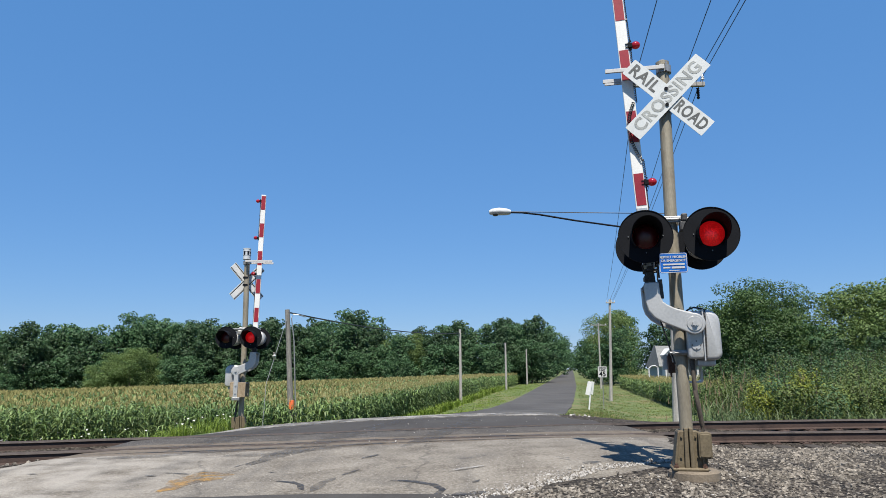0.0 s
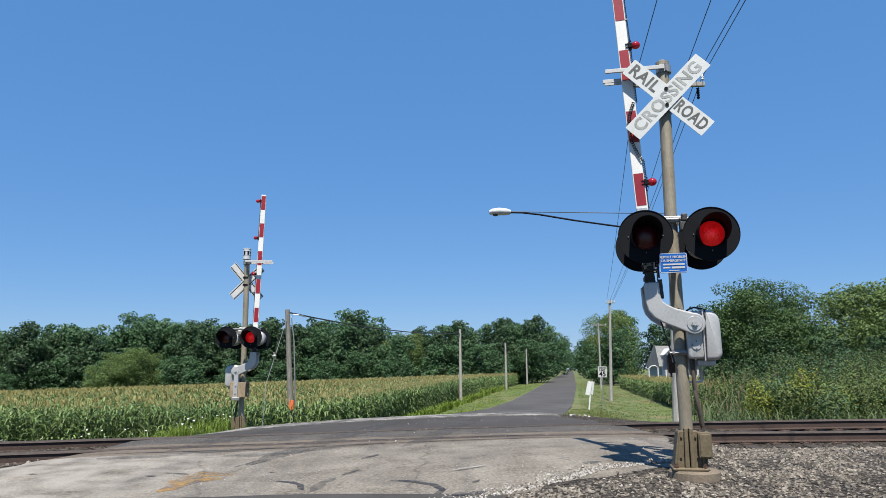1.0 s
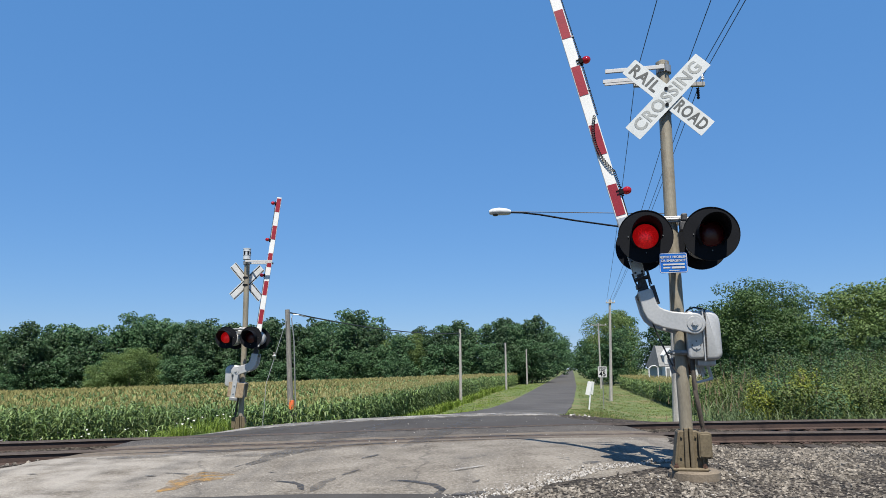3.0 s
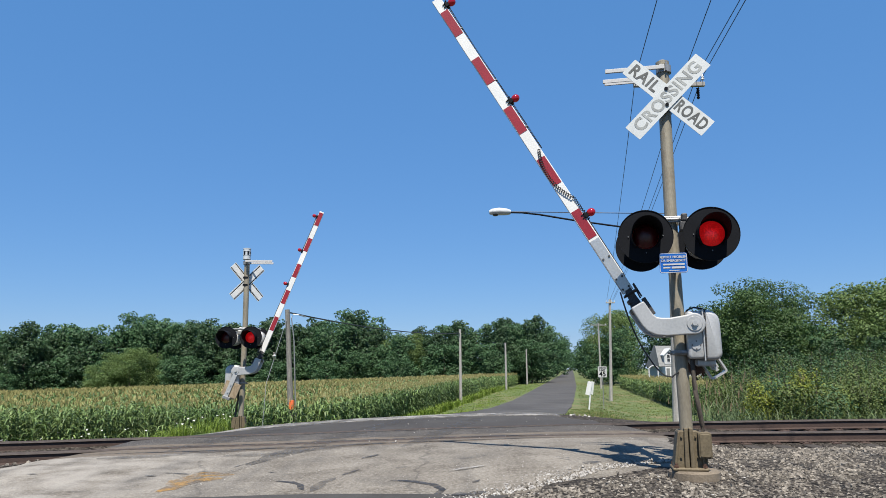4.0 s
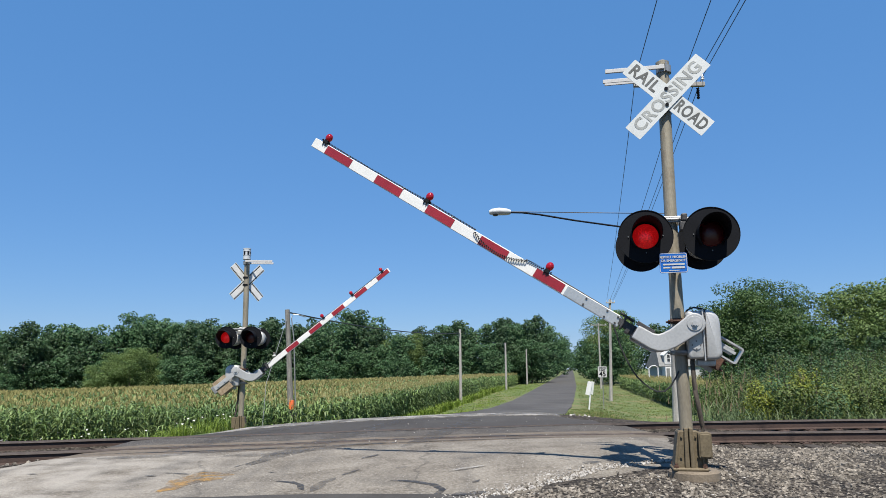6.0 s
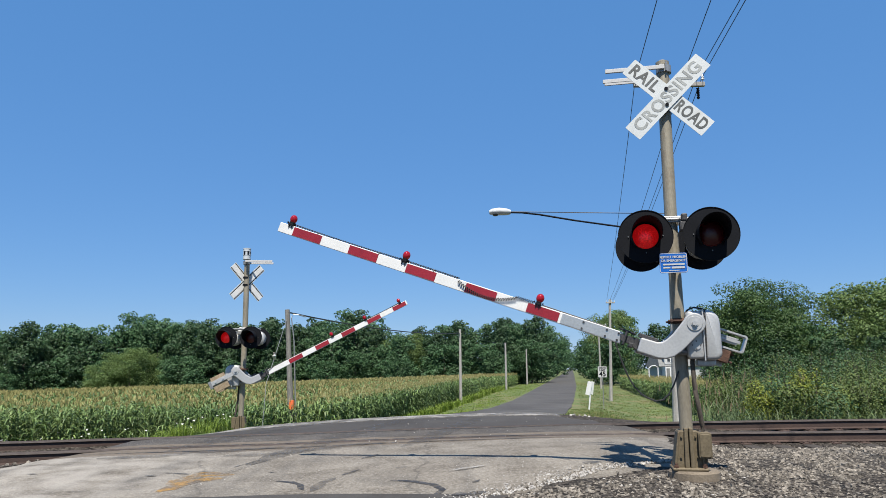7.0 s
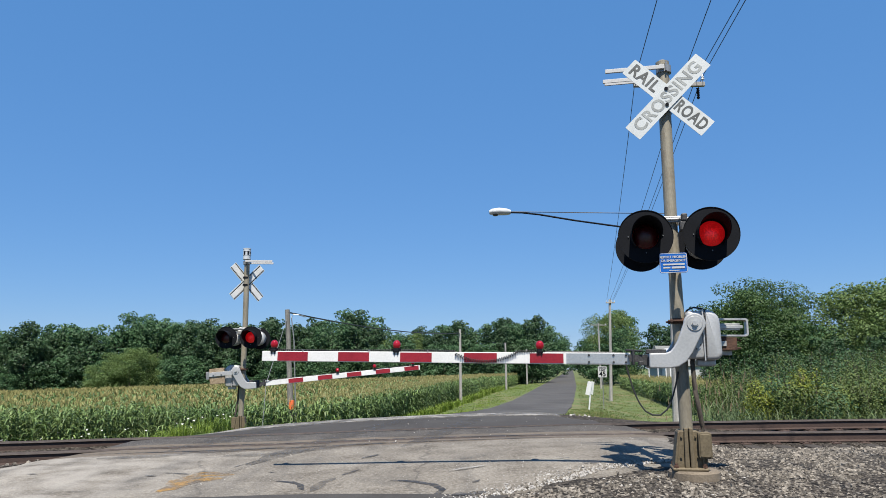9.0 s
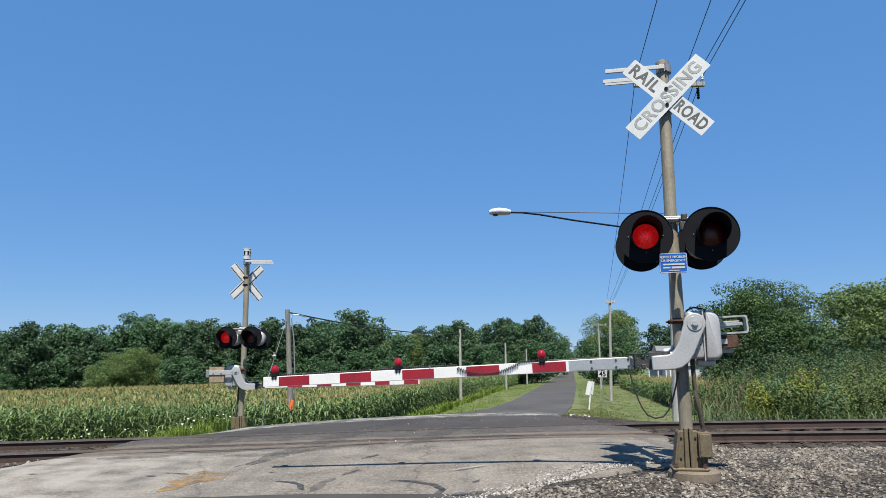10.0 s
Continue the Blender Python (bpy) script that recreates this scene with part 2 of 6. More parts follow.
M_SILVER = surface("aluminium_paint", (0.3311, 0.3354, 0.3354), (0.4214, 0.4214, 0.4171), 0.4, 0.35, 3, 40, 0.05, stain=(0.2408, 0.2322, 0.215), stain_scale=2.2, stain_at=(0.6, 0.85))
M_ALU = surface("weathered_aluminium_sheet", (0.3612, 0.3784, 0.387), (0.473, 0.4859, 0.4902), 0.38, 0.6, 2.5, 40, 0.04, stain=(0.2924, 0.2924, 0.2924), stain_scale=3, stain_at=(0.55, 0.8))
M_DARKSTEEL = surface("dark_weathered_steel", (0.018, 0.018, 0.02), (0.07, 0.07, 0.072), 0.6, 0.4, 6, 50, 0.2)
M_BASE = surface("cast_base", (0.08482, 0.06574, 0.03817), (0.1526, 0.1229, 0.07634), 0.7, 0.2, 4, 40, 0.2, stain=(0.07209, 0.05089, 0.02968), stain_scale=4, stain_at=(0.5, 0.7))
M_CONCRETE = surface("foundation_concrete", (0.1034, 0.0801, 0.05685), (0.1705, 0.1395, 0.1034), 0.9, 0, 4, 60, 0.5)
M_BLACK = surface("black_enamel", (0.0035, 0.0042, 0.006), (0.0075, 0.0085, 0.0115), 0.75, 0, 3, 50, 0.05, spec=0.12)
M_RUBBER = surface("cable_rubber", (0.00912, 0.00912, 0.01064), (0.0228, 0.0228, 0.0228), 0.6, 0, 8, 60, 0.1)
M_WHITE = surface("white_paint", (0.516, 0.5203, 0.5074), (0.6192, 0.6192, 0.6106), 0.45, 0, 4, 50, 0.08, stain=(0.43, 0.4128, 0.3698), stain_scale=5, stain_at=(0.58, 0.82))
M_RED = surface("red_sheeting", (0.1699, 0.006536, 0.01438), (0.2484, 0.01176, 0.02092), 0.4, 0, 4, 60, 0.05)
M_REDGLASS = surface("red_lens_plastic", (0.1672, 0.00304, 0.00912), (0.2736, 0.0076, 0.0152), 0.12, 0, 5, 40, 0.05)
_b = M_REDGLASS.node_tree.nodes["Principled BSDF"]
_b.inputs["Emission Color"].default_value, _b.inputs["Emission Strength"].default_value = (1.0, 0.01, 0.03, 1), 0.035
M_DARKLENS = surface("unlit_red_lens", (0.0425, 0.001275, 0.0034), (0.068, 0.002125, 0.00425), 0.35, 0, 5, 60, 0.2)
M_LIT = glow("lit_red_lens", (1.0, 0.012, 0.016), 0.42)
M_BOARD = surface("crossbuck_face", (0.429, 0.4512, 0.4512), (0.5029, 0.5177, 0.5177), 0.4, 0, 3, 50, 0.05, stain=(0.3698, 0.3698, 0.3476), stain_scale=4, stain_at=(0.58, 0.8))
M_LETTER = surface("worn_black_lettering", (0.0228, 0.02508, 0.02508), (0.0912, 0.0988, 0.0988), 0.6, 0, 9, 60, 0.05)
M_FADED = surface("faded_lettering", (0.1292, 0.1368, 0.1368), (0.3192, 0.3344, 0.3268), 0.6, 0, 7, 60, 0.05)
M_BLUE = surface("blue_sign_face", (0.004, 0.075, 0.31), (0.007, 0.1, 0.39), 0.7, 0, 4, 50, 0.05, spec=0.15)
M_PAINTWHITE = surface("sign_white", (0.3451, 0.3451, 0.3451), (0.4141, 0.4141, 0.4141), 0.5, 0, 4, 50, 0.02)
M_STEEL = surface("galvanised_steel", (0.1961, 0.1961, 0.1961), (0.3268, 0.3268, 0.3203), 0.45, 0.6, 6, 50, 0.1)
M_RUSTY = surface("rusty_casting", (0.035, 0.018, 0.013), (0.11, 0.055, 0.034), 0.85, 0.1, 7, 50, 0.4)
M_POLE = surface("weathered_pole_wood", (0.1806, 0.172, 0.1591), (0.344, 0.3311, 0.3096), 0.9, 0, 4, 40, 0.4, stretch=(6, 6, 0.6))
M_STUMP = surface("old_cracked_pole_wood", (0.0688, 0.06536, 0.0602), (0.2236, 0.215, 0.1995), 0.95, 0, 5, 40, 0.6, stretch=(8, 8, 0.5))
M_ORANGE = surface("orange_reflector", (0.532, 0.0912, 0.0228), (0.646, 0.1368, 0.038), 0.5, 0, 5, 50, 0.05)
M_LEAF_MID = leafy("deep_green_tree_leaves", (0.03, 0.066, 0.021), (0.074, 0.128, 0.037), spread=0.2)
M_BARK = surface("bark", (0.038, 0.03192, 0.02584), (0.0912, 0.076, 0.0608), 0.95, 0, 2, 20, 0.6)
M_LEAF = leafy("tree_leaves", (0.033, 0.08, 0.034), (0.076, 0.147, 0.06), spread=0.24)
M_LEAF_DARK = leafy("dark_tree_leaves", (0.0247, 0.0589, 0.0266), (0.0551, 0.1026, 0.0418), spread=0.24)
M_LEAF_PALE = leafy("pale_tree_leaves", (0.065, 0.113, 0.034), (0.138, 0.198, 0.058), spread=0.2)
M_CORN = leafy("corn_leaves", (0.0516, 0.0989, 0.02924), (0.172, 0.2365, 0.0817), 0.22, spread=0.5)
M_TASSEL = leafy("corn_tassels", (0.17, 0.155, 0.055), (0.27, 0.245, 0.098), 0.2, spread=0.25)
M_WEED = leafy("weed_leaves", (0.046, 0.076, 0.018), (0.12, 0.155, 0.04), 0.25, scale=0.5, spread=0.4)
M_WEED_YELLOW = leafy("yellowing_leaves", (0.0946, 0.1247, 0.01204), (0.172, 0.1935, 0.0258), 0.25)
M_REED = leafy("reed_blades", (0.05628, 0.09266, 0.03642), (0.1324, 0.1721, 0.07283), 0.25, scale=0.8)
M_DRY = leafy("dry_seed_heads", (0.1216, 0.0912, 0.057), (0.1976, 0.152, 0.0988), 0.2)
M_GRASS = leafy("grass_blades", (0.0704, 0.1144, 0.02288), (0.1584, 0.198, 0.0528), 0.45, scale=0.4)
M_BRIGHT = leafy("bright_grass", (0.086, 0.1462, 0.01548), (0.1806, 0.2408, 0.0387), 0.3, scale=0.5)
M_STRAW = leafy("straw_grass", (0.13, 0.125, 0.045), (0.24, 0.205, 0.09), 0.25, scale=0.4)
M_FLOWER = surface("white_flowers", (0.456, 0.456, 0.418), (0.608, 0.608, 0.5776), 0.8, 0, 4, 40, 0)
M_SIDING = surface("house_siding", (0.2918, 0.3016, 0.3016), (0.3891, 0.3989, 0.3989), 0.7, 0, 2, 30, 0.1, stretch=(1, 1, 8))
M_ROOF = surface("grey_shingles", (0.107, 0.1103, 0.1103), (0.1739, 0.1772, 0.1739), 0.9, 0, 2, 25, 0.3)
M_TRIM = surface("white_trim", (0.5107, 0.5107, 0.5107), (0.5837, 0.5837, 0.5837), 0.6, 0, 3, 40, 0.02)
M_TAN = surface("tan_painted_iron", (0.1634, 0.1161, 0.0688), (0.3096, 0.2494, 0.172), 0.8, 0, 5, 50, 0.2)
M_HOSE = surface("dark_hose", (0.0342, 0.02736, 0.02128), (0.076, 0.0608, 0.0456), 0.7, 0, 6, 50, 0.3)
M_LAMPHEAD = surface("lamp_head", (0.3952, 0.4111, 0.4189), (0.5138, 0.5296, 0.5374), 0.4, 0.2, 4, 40, 0.05)
M_GLASS = surface("window_glass", (0.0228, 0.0266, 0.0304), (0.0456, 0.0494, 0.0532), 0.1, 0, 2, 20, 0)


# ---- helpers of this place ----
def part(name, bm, material, parent=None, label="", smooth=False):
    """Links a bmesh as one mesh object, under a thing or a part."""
    me = bpy.data.meshes.new(name)
    bm.to_mesh(me)
    bm.free()
    for mt in (material if isinstance(material, (list, tuple)) else [material]):
        me.materials.append(mt)
    if smooth:
        me.polygons.foreach_set("use_smooth", [True] * len(me.polygons))
        me.set_sharp_from_angle(angle=radians(42))
    ob = new(name, me)
    if parent:
        ob.parent = parent
    if label:
        ob["label"] = label
    return ob


def shared(name, me, parent, m):
    ob = new(name, me)
    ob.parent = parent
    ob.matrix_basis = m
    return ob


def thing(name, m, label, category, group="", kind=""):
    ob = new(name)
    ob.matrix_basis = m
    ob.empty_display_size = 0.1
    return tagged(ob, label, category, group, kind)


def add_box(bm, c, size, m=None, bevel=0.0, seg=2, mat=0):
    r = bmesh.ops.create_cube(bm, size=1.0)
    vs = r["verts"]
    bmesh.ops.scale(bm, vec=size, verts=vs)
    if bevel:
        es = list({e for v in vs for e in v.link_edges})
        g = bmesh.ops.bevel(bm, geom=es, offset=bevel, segments=seg, affect='EDGES', profile=0.5)
        vs = list({v for f in g["faces"] for v in f.verts} | {v for v in vs if v.is_valid})
    bmesh.ops.transform(bm, matrix=(m or Matrix()) @ Matrix.Translation(c) if m is None else m @ Matrix.Translation(c), verts=vs)
    if mat:
        for f in {f for v in vs for f in v.link_faces}:
            f.material_index = mat
    return vs


def box(c, size, m=None, bevel=0.0, seg=2):
    bm = bmesh.new()
    add_box(bm, c, size, m, bevel, seg)
    return bm


def add_tube(bm, a, b, r0, r1=None, n=16, cap=True):
    a, b = Vector(a), Vector(b)
    r1 = r0 if r1 is None else r1
    q = (b - a).to_track_quat("Z", "Y").to_matrix().to_4x4()
    m = Matrix.Translation((a + b) / 2) @ q
    return bmesh.ops.create_cone(bm, cap_ends=cap, segments=n, radius1=r0, radius2=r1, depth=(b - a).length, matrix=m)["verts"]


def tube(a, b, r0, r1=None, n=16):
    bm = bmesh.new()
    add_tube(bm, a, b, r0, r1, n)
    return bm


def add_path(bm, pts, r, n=8):
    """A round bar along points."""
    pts = [Vector(p) for p in pts]
    rings = []
    for i, p in enumerate(pts):
        d = (pts[min(i + 1, len(pts) - 1)] - pts[max(i - 1, 0)]).normalized()
        q = d.to_track_quat("Z", "Y")
        rr = r(i / (len(pts) - 1)) if callable(r) else r
        rings.append([bm.verts.new(p + q @ Vector((math.cos(k * math.tau / n) * rr, math.sin(k * math.tau / n) * rr, 0))) for k in range(n)])
    for a, b in zip(rings, rings[1:]):
        for k in range(n):
            bm.faces.new((a[k], a[(k + 1) % n], b[(k + 1) % n], b[k]))
    bm.faces.new(list(reversed(rings[0])))
    bm.faces.new(rings[-1])


def add_plate(bm, outline, y0, y1):
    """A plate with an outline in the xz plane, from y0 to y1."""
    a = [bm.verts.new((x, y0, z)) for x, z in outline]
    b = [bm.verts.new((x, y1, z)) for x, z in outline]
    n = len(outline)
    fs = [bm.faces.new(a), bm.faces.new(list(reversed(b)))]
    for i in range(n):
        fs.append(bm.faces.new((a[i], b[i], b[(i + 1) % n], a[(i + 1) % n])))
    bmesh.ops.recalc_face_normals(bm, faces=fs)
    return a + b


def add_lathe(bm, profile, n=32, m=None):
    """A turned form about the y axis: profile of (radius, y)."""
    m = m or Matrix()
    rings = []
    for r, y in profile:
        rings.append([bm.verts.new(m @ Vector((r * math.cos(k * math.tau / n), y, r * math.sin(k * math.tau / n)))) for k in range(n)])
    fs = []
    for a, b in zip(rings, rings[1:]):
        for k in range(n):
            fs.append(bm.faces.new((a[k], a[(k + 1) % n], b[(k + 1) % n], b[k])))
    fs.append(bm.faces.new(rings[0]))
    fs.append(bm.faces.new(rings[-1]))
    bmesh.ops.recalc_face_normals(bm, faces=fs)


def mesh_of(name, verts, faces, materials, mats=None, smooth=False):
    me = bpy.data.meshes.new(name)
    me.from_pydata(verts, [], faces)
    for mt in materials:
        me.materials.append(mt)
    if mats is not None:
        me.polygons.foreach_set("material_index", mats)
    if smooth:
        me.polygons.foreach_set("use_smooth", [True] * len(me.polygons))
    me.update()
    return me


# ---- plan: the road's heading, the track, the heights ----
RDX, RDY = math.sin(radians(10.1)), math.cos(radians(10.1))
ROAD_C, ROAD_H = -2.45, 2.9            # middle and half width, across the road's heading


def across(x, y):
    return x * RDY - y * RDX


def along(x, y):
    return x * RDX + y * RDY


def road_point(w, s):
    return w * RDY + s * RDX, -w * RDX + s * RDY


def lerp_table(v, table):
    for (a, za), (b, zb) in zip(table, table[1:]):
        if v <= b:
            f = max(0.0, (v - a) / (b - a))
            return za + (zb - za) * f
    return table[-1][1]


SLOPE = 0.15


def rail1_y(x):
    return 12.62 + SLOPE * x


RAIL_Z = [(-9.5, 0.005), (-7, 0.017), (-5.8, 0.03), (-4, 0.041), (-2.7, 0.052), (-1.4, 0.076), (0, 0.094), (2, 0.098), (4, 0.095), (5.2, 0.086), (8.3, 0.041), (9.5, 0.022)]
LIFT = [(-9, 0.05), (-5, 0.05), (0, 0.052), (3.7, 0.07), (9, 0.118)]


def rail_z(x):
    return lerp_table(x, RAIL_Z)


def lift(x):
    """How much the far rail lies above the near one."""
    return lerp_table(x, LIFT)


TN = Vector((-SLOPE, 1, 0)).normalized()


def track_t(x, y):
    """Distance behind the near rail, square to the track."""
    return (y - rail1_y(x)) * TN.y


ROAD_Z = [(-60, -1.2), (-8, -0.45), (4, -0.22), (8.3, -0.13), (10.2, -0.03), (11.6, 0.06)]
FAR_Z = [(0, 0.0), (3.6, -0.01), (6, -0.2), (12, -0.58), (20, -0.95), (32, -1.4), (50, -1.65), (2000, -1.65)]


# the hump behind the track sinks to the left; the apron before it rises to the right
HUMP = [(-8, -0.3), (-5.9, -0.2), (-4.8, -0.13), (-3.6, -0.045), (-2.4, 0.01), (0, 0.05), (1.5, 0.052), (2.5, 0.03), (4, 0.0)]
TILT = [(-8, -0.05), (-5, -0.035), (-2.3, -0.02), (0, 0.07), (1.6, 0.14), (2.6, 0.12), (4, 0.05)]


def road_z(x, y):
    t = track_t(x, y)
    if t > 1.5:
        return rail_z(x) + lift(x) + lerp_table(t - 1.5, FAR_Z) + lerp_table(x, HUMP) * lerp_table(t, [(1.5, 0.0), (4.0, 1.0), (6.0, 0.9), (16.0, 0.0)])
    if t > 0:
        return rail_z(x) + lift(x) * t / 1.5
    return rail_z(x) + lerp_table(-t, [(0, 0.0), (1.0, -0.01), (2.2, -0.035), (3.6, -0.09), (6, -0.2), (14, -0.3), (80, -1.0)]) + lerp_table(x, TILT) * lerp_table(-t, [(0, 0.0), (2.8, 1.0), (3.9, 1.0), (5.0, 0.4), (7.0, 0.0)])


LEFT = [(-30, -13), (-4, -8.9), (-1.8, -8.0), (0.0, -7.7), (3.5, -8.1), (7.5, -7.9), (15, -6.6), (29, -5.6), (45, -5.35), (3000, -5.35)]
RIGHT = [(-40, -0.4), (-6.5, -1.6), (-5.07, -0.97), (-4.61, -0.12), (-4.26, 0.2), (-4.0, 0.75), (-3.75, 1.25), (-2.75, 1.58), (-1.03, 1.75), (0, 1.55), (1.5, 0.95), (2.7, 0.6), (3.6, -0.1), (4.5, -0.4), (33, -0.28), (48, 0.05), (100, 0.6), (300, 0.8), (3000, 0.8)]


def ground_z(x, y):
    t, w = track_t(x, y), across(x, y) - ROAD_C
    wa = w + ROAD_C
    d = max(0.0, lerp_table(t, LEFT) - wa, wa - lerp_table(t, RIGHT))
    if t > 1.5:
        left = lerp_table(t - 1.5, [(0, -0.22), (2, -0.5), (5, -1.25), (12, -2.35), (40, -2.5), (100, -2.9), (3000, -2.9)])
        left += max(0.0, min(1.0, (t - 15) / 60)) * (1.15 - 2.3 * max(0.0, min(1.0, (-wa - 9) / 85)))
        right = lerp_table(t - 1.5, [(0, -0.22), (2, -0.42), (5, -1.0), (12, -1.75), (40, -2.1), (100, -2.2), (3000, -2.4)])
        side = left if w < 0 else right
        k = min(1.0, d / 6.0)
        k = k * k * (3 - 2 * k)
        rz = road_z(x, y) - 0.06
        return rz + (side - rz) * k
    base = rail_z(x) - 0.27
    if t > -0.6:
        return base - 0.4 if d > 0.05 else road_z(x, y) - 0.55
    else:
        side = base + lerp_table(-t - 0.6, [(0, 0.0), (2.2, 0.15), (4, 0.2), (7, 0.06), (30, -0.6), (100, -1.0)])
    if d < 0.9:
        rz = road_z(x, y) - 0.05
        side = rz + (side - rz) * min(1, d / 0.9)
    return side


# ---- ground, road, track ----
def spaced(stops):
    out = []
    for a, b, step in stops:
        n = max(1, round((b - a) / step))
        out += [a + (b - a) * i / n for i in range(n)]
    return out + [stops[-1][1]]


def build_ground():
    ws = spaced([(-2500, -300, 300), (-300, -60, 30), (-60, -14, 2.5), (-14, 6, 0.4), (6, 30, 2), (30, 150, 15), (150, 2500, 300)])
    ss = spaced([(-120, -10, 8), (-10, 34, 0.4), (34, 80, 2), (80, 240, 8), (240, 3000, 200)])
    vs, fs = [], []
    for s in ss:
        for w in ws:
            x, y = road_point(w, s)
            z = ground_z(x, y)
            tt = track_t(x, y)
            if lerp_table(tt, LEFT) + 0.3 < w < lerp_table(tt, RIGHT) - 0.3:
                z -= 0.14
            rough = noise.noise(Vector((x * 0.4, y * 0.4, 0))) * 0.05 if 3 < abs(w - ROAD_C) < 60 and track_t(x, y) > 4 else 0
            vs.append((x, y, z + rough))
    n = len(ws)
    for j in range(len(ss) - 1):
        for i in range(n - 1):
            fs.append((j * n + i, j * n + i + 1, (j + 1) * n + i + 1, (j + 1) * n + i))
    ob = new("ground", mesh_of("ground", vs, fs, [M_GRASS_GROUND], smooth=True))
    tagged(ob, "rough grassy ground, green with dry straw patches", "ground", kind="structure")


def wt_point(w, t):
    x = (w + RDX * (12.62 + t / TN.y)) / (RDY - RDX * SLOPE)
    return x, rail1_y(x) + t / TN.y


def joint_t(w):
    """Where the newer asphalt meets the worn apron, in front of the track."""
    x = wt_point(w, -4)[0]
    return (8.0 - 0.13 * max(0.0, x + 2) - rail1_y(x)) * TN.y


def paving(name, ts, material, label, up=0.0, cols=16, ragged=0.0):
    """A sheet of road between two lines across it; ts are distances behind the near rail, or functions of the place across."""
    vs, fs = [], []
    for j, t0 in enumerate(ts):
        for i in range(cols + 1):
            f = i / cols
            tt = t0 if not callable(t0) else t0(-3.5)
            a, b = lerp_table(tt, LEFT), lerp_table(tt, RIGHT)
            w = a + (b - a) * f
            t = t0(w) if callable(t0) else t0
            if i in (0, cols) and ragged:
                w += noise.noise(Vector((t * 1.7, i, 3.0))) * ragged
            x, y = wt_point(w, t)
            edge = -0.03 if i in (0, cols) else 0
            vs.append((x, y, road_z(x, y) + up + edge))
    n = cols + 1
    for j in range(len(ts) - 1):
        for i in range(cols):
            fs.append((j * n + i, j * n + i + 1, (j + 1) * n + i + 1, (j + 1) * n + i))
    # a skirt down into the ground all round
    rim = [*range(n), *[j * n + cols for j in range(1, len(ts))], *[(len(ts) - 1) * n + i for i in range(cols - 1, -1, -1)], *[j * n for j in range(len(ts) - 2, 0, -1)]]
    k = len(vs)
    vs += [(vs[i][0], vs[i][1], vs[i][2] - 0.16) for i in rim]
    for i in range(len(rim)):
        q = (i + 1) % len(rim)
        fs.append((rim[i], k + i, k + q, rim[q]))
    ob = new(name, mesh_of(name, vs, fs, [material]))
    return tagged(ob, label, name.split("_")[0], kind="structure")


def build_road():
    near = [*spaced([(-40, -6, 2)])[:-1], -6, lambda w: joint_t(w) - 0.6, joint_t]
    paving("road_near", near, M_ASPHALT, "dark newer asphalt before the crossing apron", ragged=0.1)
    ap = [joint_t] + [(lambda w, k=k: joint_t(w) + (-0.75 - joint_t(w)) * k / 22) for k in range(1, 23)]
    paving("road_apron", ap, M_APRON, "pale worn and cracked asphalt apron before the track", up=-0.008, ragged=0.14)
    paving("road_panel_outer", [-0.75, -0.4, -0.075], M_BROWN, "worn brownish strip along the near rail", up=-0.01)
    paving("road_panel_inner", [0.12, 0.3, 0.52], M_BROWN, "brown stained strip inside the near rail", up=-0.012)
    paving("road_panel_inner", [0.52, 0.8, 1.1, 1.39], M_PANEL, "dark crossing panel between the rails", up=-0.012)
    paving("road_crest", [1.59, 2.5, 3.3, 4.1], M_ASPHALT, "dark asphalt just behind the far rail", up=-0.008)
    paving("road_joint", [4.0, 4.3, 4.7, 5.2], M_JOINT, "pale broken strip of old pavement on the hump", up=0.002, ragged=0.4)
    paving("road_far", spaced([(4.1, 30, 1.2), (30, 80, 5), (80, 300, 20), (300, 2600, 150)]), M_ROAD, "long straight grey asphalt road running to the horizon", ragged=0.15)


def rail_profile():
    half = [(0.036, 0.0), (0.036, -0.035), (0.009, -0.05), (0.009, -0.155), (0.075, -0.175), (0.075, -0.186)]
    return half, [(-x, z) for x, z in reversed(half)]


